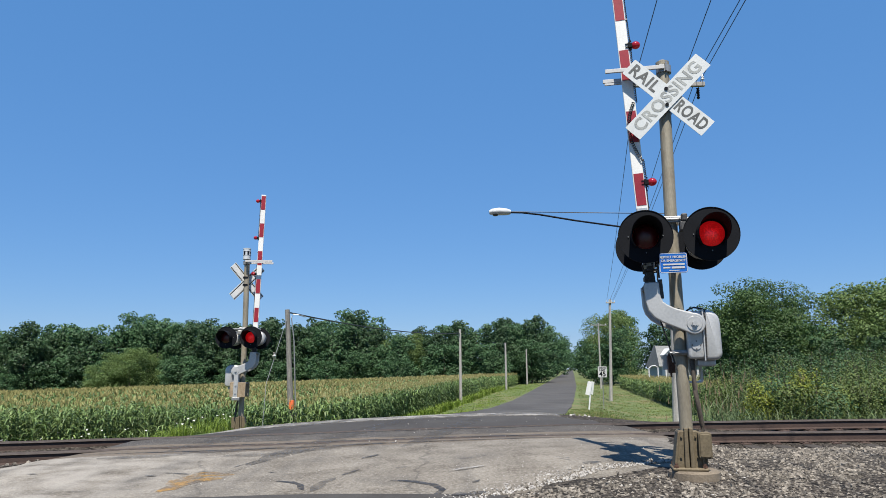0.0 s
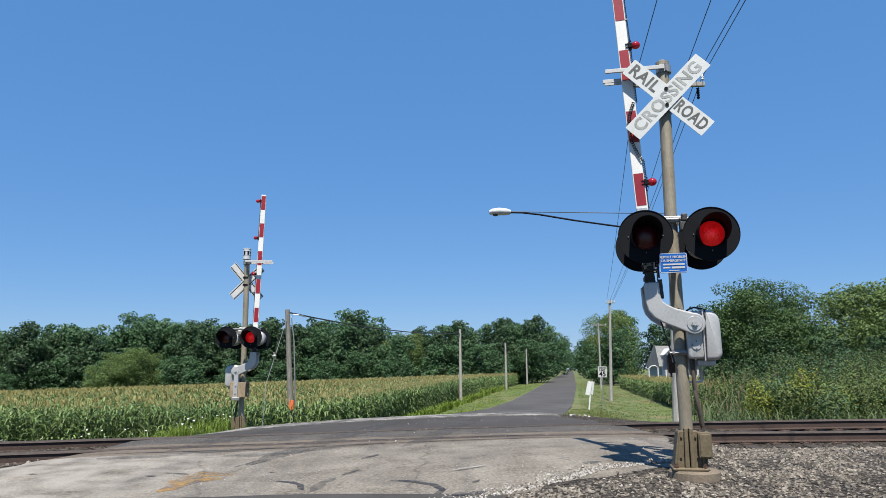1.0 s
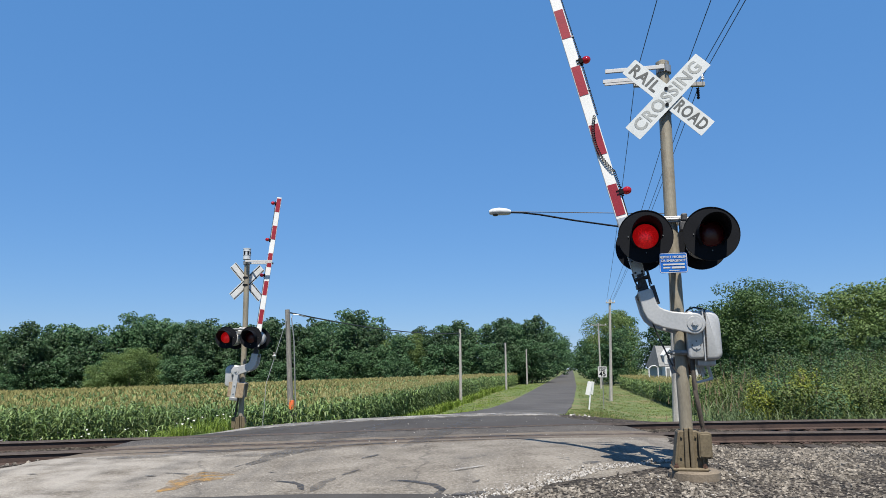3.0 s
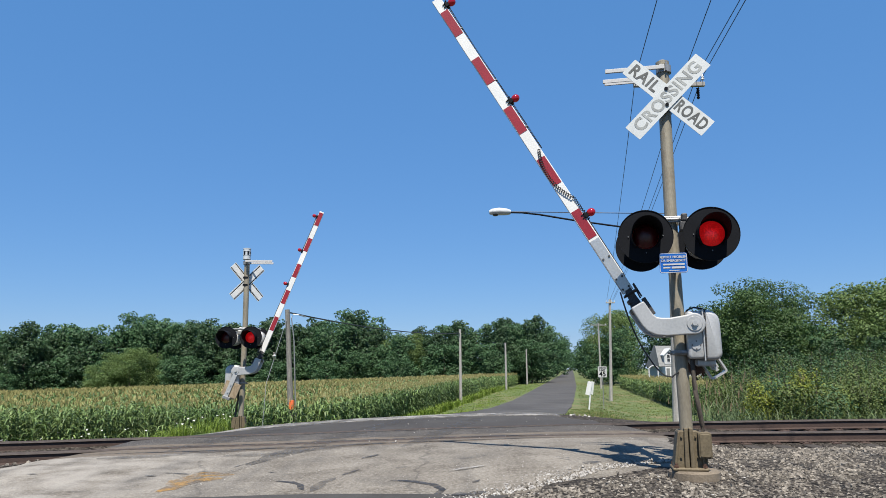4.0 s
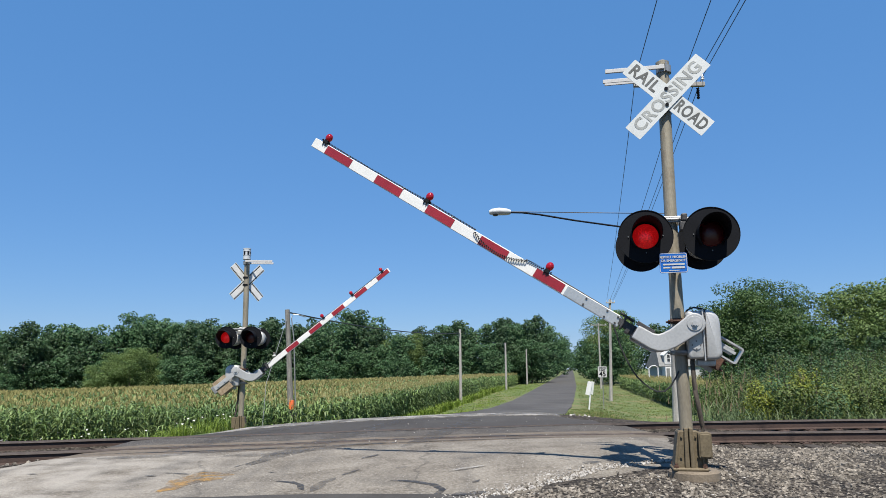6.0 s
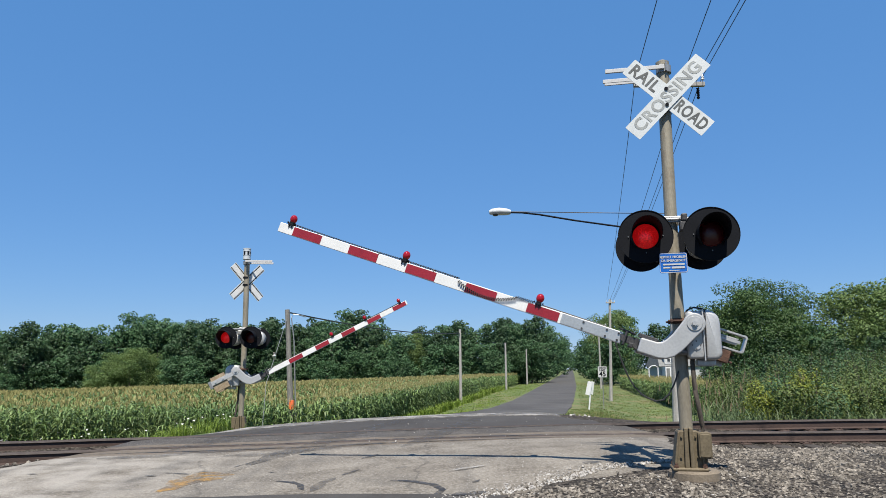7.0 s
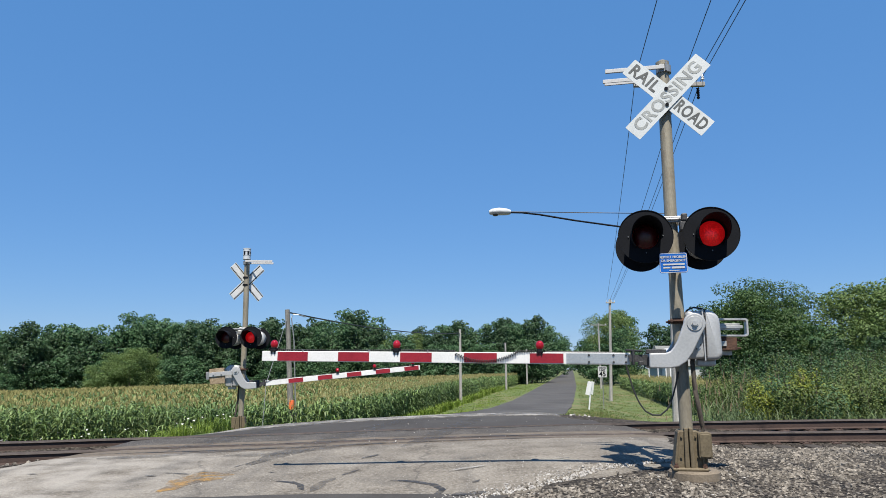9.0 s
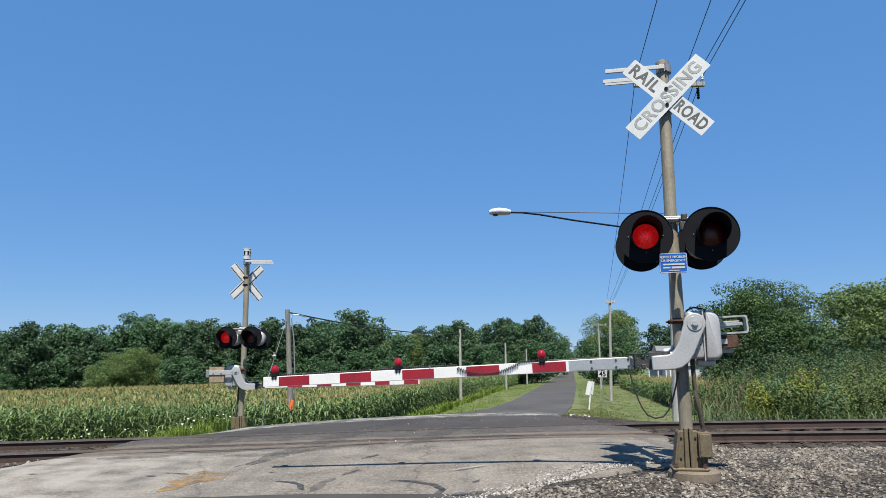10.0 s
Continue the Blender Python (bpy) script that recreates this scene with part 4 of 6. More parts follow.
def blades(name, spots, seed, material, hgt, wid, bend, per, label, category, heads=None):
    """Tufts of narrow bent blades, one object; heads: material of seed heads."""
    rnd = random.Random(seed)
    vs, fs, mats = [], [], []
    for x, y, sc in spots:
        z = ground_z(x, y) - 0.03
        for _ in range(per):
            a = rnd.uniform(0, 6.28)
            h = hgt * sc * rnd.uniform(0.55, 1.15)
            loose = 0.11 if hgt < 0.15 else hgt * 0.16
            ox, oy = rnd.gauss(0, loose), rnd.gauss(0, loose)
            b = bend * rnd.uniform(0.3, 1.3)
            dx, dy = math.cos(a), math.sin(a)
            px, py = -dy * wid * sc, dx * wid * sc
            k = len(vs)
            for u, v, ww in ((0, 0, 1), (b * 0.3, 0.62, 0.9)):
                vs += [(x + ox + dx * h * u - px * ww, y + oy + dy * h * u - py * ww, z + h * v), (x + ox + dx * h * u + px * ww, y + oy + dy * h * u + py * ww, z + h * v)]
            vs.append((x + ox + dx * h * b, y + oy + dy * h * b, z + h * (1 - 0.3 * b)))
            fs += [(k, k + 1, k + 3, k + 2), (k + 2, k + 3, k + 4)]
            mats += [0, 0]
            if heads and rnd.random() < 0.25:
                k = len(vs)
                tx, ty, tz = vs[-1]
                r = wid * 2.2
                vs += [(tx - r, ty, tz), (tx + r, ty, tz), (tx, ty + r, tz + 0.12), (tx, ty, tz + 0.26)]
                fs += [(k, k + 1, k + 3), (k, k + 2, k + 3)]
                mats += [1, 1]
    ob = new(name, mesh_of(name, vs, fs, [material] + ([heads] if heads else []), mats))
    tagged(ob, label, category, kind="stuff")


def bush(name, x, y, w, h, d, seed, material, n, size, label, sink=0.0):
    """A low leafy bush or mound of weeds: stems and a cloud of leaves."""
    rnd = random.Random(seed)
    z = ground_z(x, y) - sink
    ob = thing(name, pose(x, y, z), label, "bush")
    bl = []
    for i in range(9):
        bl.append(((rnd.uniform(-0.4, 0.4) * w, rnd.uniform(-0.4, 0.4) * d, h * rnd.uniform(0.25, 0.75)), (w * rnd.uniform(0.15, 0.3), d * rnd.uniform(0.15, 0.3), h * rnd.uniform(0.18, 0.3))))
    bl.append(((0, 0, h * 0.35), (w * 0.45, d * 0.45, h * 0.38)))
    bm = bmesh.new()
    for c, r in bl:
        add_path(bm, [(c[0] * 0.3, c[1] * 0.3, -0.1), (c[0] * 0.7, c[1] * 0.7, c[2] * 0.6), (c[0], c[1], c[2] + r[2])], lambda f: 0.025 * (1.2 - f), 5)
    part("stem", bm, M_BARK, ob)
    vs, fs = leaf_cloud(rnd, bl, n, size)
    cr = new("foliage", mesh_of("foliage", vs, fs, [material]))
    cr.parent = ob
    return ob


T_LAB = "broad leafy green tree in a wood edge behind the corn"
models = [
    tree_model("tree", 11, 13.0, 9.5, M_LEAF, label=T_LAB),
    tree_model("tree", 12, 14.0, 8.5, M_LEAF_DARK, label="tall dark green tree in a wood edge behind the corn", point=0.7),
    tree_model("tree", 13, 12.0, 9.0, M_LEAF, label=T_LAB, point=0.3),
    tree_model("tree", 14, 13.5, 8.0, M_LEAF_DARK, label="tall dark green tree in a wood edge behind the corn", point=0.4),
    tree_model("tree", 15, 12.5, 10.5, M_LEAF_PALE, n=24000, size=0.125, limbs=20, label="large pale green tree with a full crown"),
    tree_model("tree", 16, 13.0, 11.0, M_LEAF_MID, n=24000, size=0.125, limbs=20, label="large rounded green tree behind the weeds"),
]
used = set()


def plant(i, x, y, h, wide=1.0, rz=None, label="", group="trees of the wood edge"):
    rnd = random.Random(round(x * 31 + y * 17))
    base = (13.0, 14.0, 12.0, 13.5, 12.5, 13.0)[i]
    s = h / base * 1.03
    m = pose(x, y, ground_z(x, y), 0, 0, rnd.uniform(0, 360) if rz is None else rz) @ Matrix.Diagonal((s * wide, s * wide, s, 1))
    if i in used:
        t = copy_thing(models[i], m)
    else:
        used.add(i)
        t = models[i]
        t.matrix_basis = m
        return tagged(t, label, group=group)
    t.matrix_basis = m
    return tagged(t, label, group=group)


# the long wood edge behind the left corn: (place across the view at 150 m, height)
rw = random.Random(21)
x = -106.0
while x < 22:
    y = 150 + rw.uniform(-5, 5)
    i = rw.choice((0, 1, 2, 3, 1, 3))
    h = rw.uniform(13.5, 16.5) + (1.0 if -70 < x < -50 else 0) + (0.8 if x > -35 else 0)
    h -= 1.2 * max(0.0, 1 + x / 60)
    if -16 < x < -1:
        h -= 2.6
    elif x > -1:
        h -= 1.0
    plant(i, x, y, h, 0.95)
    if rw.random() < 0.75:
        plant(rw.choice((0, 2, 3)), x + rw.uniform(-3, 3), y + 9, h + rw.uniform(-0.5, 1.4), 1.05)
    if rw.random() < 0.8:
        plant(rw.choice((0, 2)), x + rw.uniform(-2, 2), y - 5, rw.uniform(5.5, 9), 1.3)
    x += rw.uniform(3.4, 5.0)
# a second row deeper in the wood closes the gaps
rk = random.Random(22)
x = -118.0
while x < 4:
    plant(rk.choice((1, 3, 0)), x, 168 + rk.uniform(-3, 3), rk.uniform(13.2, 15.2) - 1.3 * max(0.0, 1 + x / 65) - (2.0 if x > -20 else 0), 1.15)
    x += rk.uniform(4.5, 6.5)
# paler trees before the edge
plant(4, -62, 142, 10.0, 1.25)
plant(4, -66, 141, 7.5, 1.3)
plant(4, -8, 150, 11.5, 1.0)
# along the far road, left side and right side
for px, py, h, i, wd in ((15.4, 165, 15.0, 1, 0.85), (20.5, 176, 12.0, 3, 1.0), (27, 205, 14.6, 0, 1.1), (33, 235, 15.5, 0, 1.15), (17, 194, 11, 1, 1.2), (41, 270, 16, 0, 1.1), (52, 330, 17, 2, 1.1), (30, 222, 10, 1, 1.2), (62, 400, 18, 0, 1.1), (36, 255, 9, 2, 1.3), (80, 480, 18, 1, 1.2),
                         (38.5, 165, 17.2, 4, 0.85), (43.5, 175, 16.6, 0, 0.9), (46, 215, 13, 0, 1.2), (50, 240, 14, 2, 1.1), (60, 290, 14, 0, 1.1), (70, 345, 15, 2, 1.2), (37, 160, 7, 0, 1.2), (80, 400, 16, 0, 1.2), (100, 480, 18, 2, 1.2), (98, 520, 16, 0, 1.5), (110, 520, 18, 0, 1.2)):
    plant(i, px, py, h, wd, group="trees along the road")
for px, py, h, i, wd in ((41.5, 140, 12.2, 1, 0.95), (46, 140, 12, 3, 0.9), (49, 150, 13, 1, 1.0), (52, 146, 12, 2, 1.0), (36.5, 148, 11, 0, 0.9), (33, 150, 9, 2, 1.0)):
    plant(i, px, py, h, wd, label="dark rounded tree beside the far house", group="trees behind the house")
for px, py, h, i, wd in ((30.6, 72, 11.7, 5, 1.05), (33.6, 74, 11.5, 5, 1.0), (28.8, 74, 9.4, 5, 0.8), (37.4, 79, 9.9, 5, 0.95), (36.5, 71, 7.8, 2, 1.05), (40.8, 73, 11.9, 4, 1.05), (44.6, 71, 12.2, 4, 1.15), (49.5, 73, 12.4, 4, 1.0), (36, 66, 6, 3, 1.2), (31, 67, 6, 1, 1.2), (41, 66, 6.6, 1, 1.2), (46, 64, 6, 0, 1.2), (27.6, 71, 5, 2, 1.1), (56, 74, 11, 0, 1.1)):
    plant(i, px, py, h, wd, label="large leafy tree behind the weedy bank", group="trees behind the weeds")

corn_field("corn_field", corn_spots(31, -140, -10.2, 20.0, 128, -1), 32, 2.15, "tall ripening green corn with straw-coloured tassels")
corn_field("corn_field", corn_spots(33, 8.6, 40, 34.0, 115, 1), 34, 2.1, "tall green corn beside the mown verge")

# weedy bank behind the track: bushes over reeds and tall grass
rb = random.Random(41)
for i in range(110):
    x = rb.uniform(7.5, 19)
    t = rb.uniform(5.2, 12.5)
    p = Vector((x, rail1_y(x), 0)) + TN * t
    if across(p.x, p.y) < 5.6:
        continue
    top = 0.75 + 0.085 * (p.x - 7) + rb.uniform(-0.25, 0.25) + (0.25 if t > 9 else -0.25)
    h = top - ground_z(p.x, p.y)
    yellow = abs(p.x - 10.6) < 0.7 and t < 9.5
    bush("weed_bush", p.x, p.y, 2.0, h * 1.12, 1.8, 100 + i, M_WEED_YELLOW if yellow else M_WEED if i % 3 else M_LEAF, 4200, 0.036,
         "tangled yellow-green vine over weeds" if yellow else "tangled green weeds and vines behind the track", 0.1)


for i, (x, t) in enumerate(((9.6, 5.6), (10.3, 6.0), (10.0, 6.6), (10.6, 5.4))):
    p = Vector((x, rail1_y(x), 0)) + TN * t
    bush("weed_bush", p.x, p.y, 1.0, 0.9 + 0.15 * i - ground_z(p.x, p.y), 0.9, 400 + i, M_WEED_YELLOW, 2600, 0.036, "tangled yellow-green vine over weeds", 0.1)


def band(seed, n, x0, x1, t0, t1, s0=0.7, s1=1.2, wmin=None, wmax=None):
    rnd = random.Random(seed)
    out = []
    for _ in range(n):
        x = rnd.uniform(x0, x1)
        p = Vector((x, rail1_y(x), 0)) + TN * rnd.uniform(t0, t1)
        w = across(p.x, p.y)
        if (track_t(p.x, p.y) < 0 or not lerp_table(track_t(p.x, p.y), LEFT) - 0.1 < w < lerp_table(track_t(p.x, p.y), RIGHT) + 0.1) and (wmin is None or w > wmin) and (wmax is None or w < wmax):
            out.append((p.x, p.y, rnd.uniform(s0, s1)))
    return out


blades("reeds", band(51, 900, 6.5, 20, 4.2, 8.0, wmin=3.6), 52, M_REED, 0.95, 0.011, 0.8, 10, "tall pale green reeds and grass behind the track", "reeds")
blades("tall_grass", band(53, 700, 6.5, 22, 8.0, 13.0, wmin=4.2), 54, M_REED, 1.9, 0.010, 0.5, 6, "tall weeds with dry brown seed heads", "weeds", M_DRY)
blades("verge_grass", band(55, 4200, 2.0, 14, 3.6, 30, 0.6, 1.2, wmin=-0.35, wmax=8.5), 56, M_GRASS, 0.1, 0.005, 0.8, 9, "dry and green grass on the verge", "grass")
blades("verge_grass", band(57, 1600, -16, 4, 4.6, 40, 0.6, 1.3, wmax=-7.6), 58, M_GRASS, 0.35, 0.012, 0.8, 9, "uncut grass beside the road and track", "grass")


def verge_spots(seed, n, w0, w1, s0, s1, a=0.7, b=1.3):
    rnd = random.Random(seed)
    out = []
    for _ in range(n):
        x, y = road_point(rnd.uniform(w0, w1), s0 + (s1 - s0) * rnd.random() ** 1.5)
        out.append((x, y, rnd.uniform(a, b)))
    return out


blades("verge_grass", band(65, 2600, 2.0, 14, 3.6, 32, 0.6, 1.2, wmin=-0.35, wmax=8.5), 66, M_STRAW, 0.1, 0.005, 0.9, 8, "dry straw-coloured grass on the verge", "grass")
blades("verge_grass", verge_spots(67, 1800, 0.5, 8.4, 30, 150), 68, M_STRAW, 0.09, 0.014, 0.9, 6, "mown straw-coloured grass beside the road", "grass")
blades("verge_grass", verge_spots(59, 3500, 0.5, 8.4, 30, 150), 60, M_GRASS, 0.1, 0.014, 0.8, 6, "mown green and straw-coloured grass beside the road", "grass")
blades("verge_grass", verge_spots(61, 4000, -10.0, -5.6, 26, 150), 62, M_BRIGHT, 0.1, 0.014, 0.8, 6, "mown green grass between road and corn", "grass")
blades("corn_edge_weeds", verge_spots(63, 700, -10.4, -9.6, 34, 110, 0.7, 1.2), 64, M_BRIGHT, 0.7, 0.03, 0.7, 8, "bright weeds along the corn's edge", "weeds")
for i, (x, y, w) in enumerate(((-6.2, 20.0, 1.0), (-6.9, 19.8, 1.1), (-7.7, 20.1, 1.0), (-6.6, 20.8, 1.3))):
    bush("weed_bush", x, y, w, max(0.35, -0.12 - ground_z(x, y)), 0.9, 300 + i, M_BRIGHT, 5200, 0.02, "bright green weeds beside the far mast", 0.05)
blades("tall_grass", [(random.Random(k).uniform(-8.2, -5.9), random.Random(k + 900).uniform(19.3, 21.2), random.Random(k + 500).uniform(0.6, 1.1)) for k in range(260)], 69, M_BRIGHT, 0.82, 0.008, 0.6, 14, "bright green grass beside the far mast", "grass")


def flowers(seed, n, x0, x1, t0, t1, zt):
    """Flat white flower heads on thin stalks, uncountable: one object."""
    rnd = random.Random(seed)
    vs, fs, mats = [], [], []
    for _ in range(n):
        x = rnd.uniform(x0, x1)
        p = Vector((x, rail1_y(x), 0)) + TN * rnd.uniform(t0, t1)
        g = ground_z(p.x, p.y)
        z = max(g + 0.4, zt + rnd.uniform(-0.15, 0.12))
        r = rnd.uniform(0.015, 0.036)
        k = len(vs)
        vs += [(p.x - 0.004, p.y, g), (p.x + 0.004, p.y, g), (p.x, p.y, z)]
        fs.append((k, k + 1, k + 2))
        mats.append(1)
        k = len(vs)
        vs.append((p.x, p.y, z + 0.012))
        for i in range(7):
            a = i * math.tau / 7
            vs.append((p.x + math.cos(a) * r, p.y + math.sin(a) * r, z + rnd.uniform(-0.02, 0.02)))
        for i in range(7):
            fs.append((k, k + 1 + i, k + 1 + (i + 1) % 7))
            mats.append(0)
    ob = new("wild_flowers", mesh_of("wild_flowers", vs, fs, [M_FLOWER, M_WEED], mats))
    tagged(ob, "white wild carrot flowers among the grass", "flowers", kind="stuff")


flowers(71, 75, -15, -6.2, 3.6, 6.0, -0.38)
flowers(72, 14, -5.6, -4.4, 5.0, 7.0, 0.0)


# ---- crossing signals with their gates ----
def lettering(name, text, size, m, material, parent, label="", space=1.0, extrude=0.001):
    cu = bpy.data.curves.new(name, 'FONT')
    cu.body, cu.size, cu.extrude, cu.space_character = text, size, extrude, space
    cu.offset = size * 0.028
    cu.align_x, cu.align_y = 'CENTER', 'CENTER'
    tmp = bpy.data.objects.new("tmp", cu)
    scene.collection.objects.link(tmp)
    me = bpy.data.meshes.new_from_object(tmp.evaluated_get(bpy.context.evaluated_depsgraph_get()))
    bpy.data.objects.remove(tmp)
    bpy.data.curves.remove(cu)
    me.name = name
    me.materials.clear()
    me.materials.append(material)
    ob = new(name, me)
    ob.parent = parent
    ob.matrix_basis = m
    if label:
        ob["label"] = label
    return ob


def rounded(x0, x1, z0, z1, r, n=5):
    out = []
    for cx, cz, a0 in ((x1 - r, z0 + r, -90), (x1 - r, z1 - r, 0), (x0 + r, z1 - r, 90), (x0 + r, z0 + r, 180)):
        for i in range(n + 1):
            a = radians(a0 + 90 * i / n)
            out.append((cx + r * math.cos(a), cz + r * math.sin(a)))
    return out


def bevel_all(bm, off, seg=2):
    es = [e for e in bm.edges if len(e.link_faces) == 2 and e.calc_face_angle(0) > 0.6]
    bmesh.ops.bevel(bm, geom=es, offset=off, segments=seg, affect='EDGES', profile=0.5)


def flasher(parent, x, z, side, drums, disc_r=0.306, gap=0.38):
    """One flashing light: background disc, hood, housing, and an added two-faced drum inside, turned in place of
    blinking.
    """
    face = pose(x, side * (0.36 if side < 0 else gap), z, 0, 0, 0 if side < 0 else 180)
    bm = bmesh.new()
    # background with a hole in the middle and a rolled rim
    prof = [(0.1446, 0.0), (disc_r - 0.008, 0.0), (disc_r - 0.006, -0.008), (disc_r, -0.008), (disc_r, 0.012), (0.1446, 0.012)]
    rings = []
    n = 48
    for r, y in prof:
        rings.append([bm.verts.new((r * math.cos(k * math.tau / n), y, r * math.sin(k * math.tau / n))) for k in range(n)])
    fs = []
    for a, b in zip(rings, rings[1:] + rings[:1]):
        for k in range(n):
            fs.append(bm.faces.new((a[k], a[(k + 1) % n], b[(k + 1) % n], b[k])))
    bmesh.ops.recalc_face_normals(bm, faces=fs)
    disc = part("background_disc", bm, M_BLACK, parent, "black round background disc of a flashing light")
    disc.matrix_basis = face
    # hood: open below, longest at the top
    bm = bmesh.new()
    n = 36
    inn, out = [], []
    for k in range(n + 1):
        a = radians(-48 + 276 * k / n)
        ln = 0.08 + 0.32 * max(0, (math.sin(a) + 0.75) / 1.75) ** 0.7
        for rr, store in ((0.163, inn), (0.169, out)):
            store.append([bm.verts.new((rr * math.cos(a), y, rr * math.sin(a))) for y in (0.0, -ln)])
    for k in range(n):
        for s, fl in ((inn, 1), (out, 0)):
            bm.faces.new((s[k][0], s[k + 1][0], s[k + 1][1], s[k][1]))
        bm.faces.new((inn[k][1], inn[k + 1][1], out[k + 1][1], out[k][1]))
    bmesh.ops.recalc_face_normals(bm, faces=bm.faces)
    part("hood", bm, M_BLACK, disc, smooth=True)
    bm = bmesh.new()
    add_lathe(bm, [(0.158, 0.012), (0.185, 0.02), (0.195, 0.1), (0.185, 0.19), (0.12, 0.245), (0.03, 0.255)], 32)
    bm.faces.ensure_lookup_table()
    flat = max((f for f in bm.faces if len(f.verts) == 32), key=lambda f: f.calc_area())
    bm.faces.remove(flat)
    part("lamp_housing", bm, M_SILVER, disc, "silver painted lamp housing", True)
    for a in (0, 180, 270):
        part("screw", tube((0.19 * math.cos(radians(a)), 0.0, 0.19 * math.sin(radians(a))), (0.19 * math.cos(radians(a)), -0.012, 0.19 * math.sin(radians(a))), 0.006, n=8), M_STEEL, disc)
    # added convex drum, one face glowing, one dark; turning it imitates the blinking
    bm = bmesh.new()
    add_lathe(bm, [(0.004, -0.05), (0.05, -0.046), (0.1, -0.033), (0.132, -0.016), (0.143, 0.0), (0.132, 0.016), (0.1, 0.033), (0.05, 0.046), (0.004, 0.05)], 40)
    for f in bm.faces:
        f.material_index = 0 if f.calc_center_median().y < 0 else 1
    drum = part("lens_drum", bm, [M_LIT, M_DARKLENS], disc, "two-faced red signal lens, turned in place of flashing", True)
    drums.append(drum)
    return disc


def goose(y0, y1):
    """A bent side arm of the gate, from the pivot to the arm's root; -x is towards the arm."""
    pts = []
    for k in range(13):
        a = radians(-20 + 200 * k / 12)
        pts.append((0.12 * math.cos(a), 0.12 * math.sin(a)))
    pts += [(-0.145, -0.07), (-0.19, -0.19), (-0.235, -0.265), (-0.27, -0.305), (-0.32, -0.325), (-0.49, -0.33)]
    pts += [(-0.5, -0.34), (-0.5, -0.485), (-0.49, -0.495), (-0.27, -0.495), (-0.18, -0.475), (-0.10, -0.42), (-0.035, -0.33), (0.02, -0.22), (0.06, -0.14)]
    bm = bmesh.new()
    add_plate(bm, pts, y0, y1)
    bevel_all(bm, 0.016, 3)
    return bm


def coil(bm, a, b, sag, turns, r, thick):
    """A coiled cable hanging between two points."""
    a, b = Vector(a), Vector(b)
    n = turns * 7
    pts = []
    for i in range(n + 1):
        f = i / n
        p = a.lerp(b, f) + Vector((0, 0, -sag * 4 * f * (1 - f)))
        an = f * turns * math.tau
        pts.append(p + Vector((0, math.cos(an) * r, math.sin(an) * r)))
    add_path(bm, pts, thick, 4)


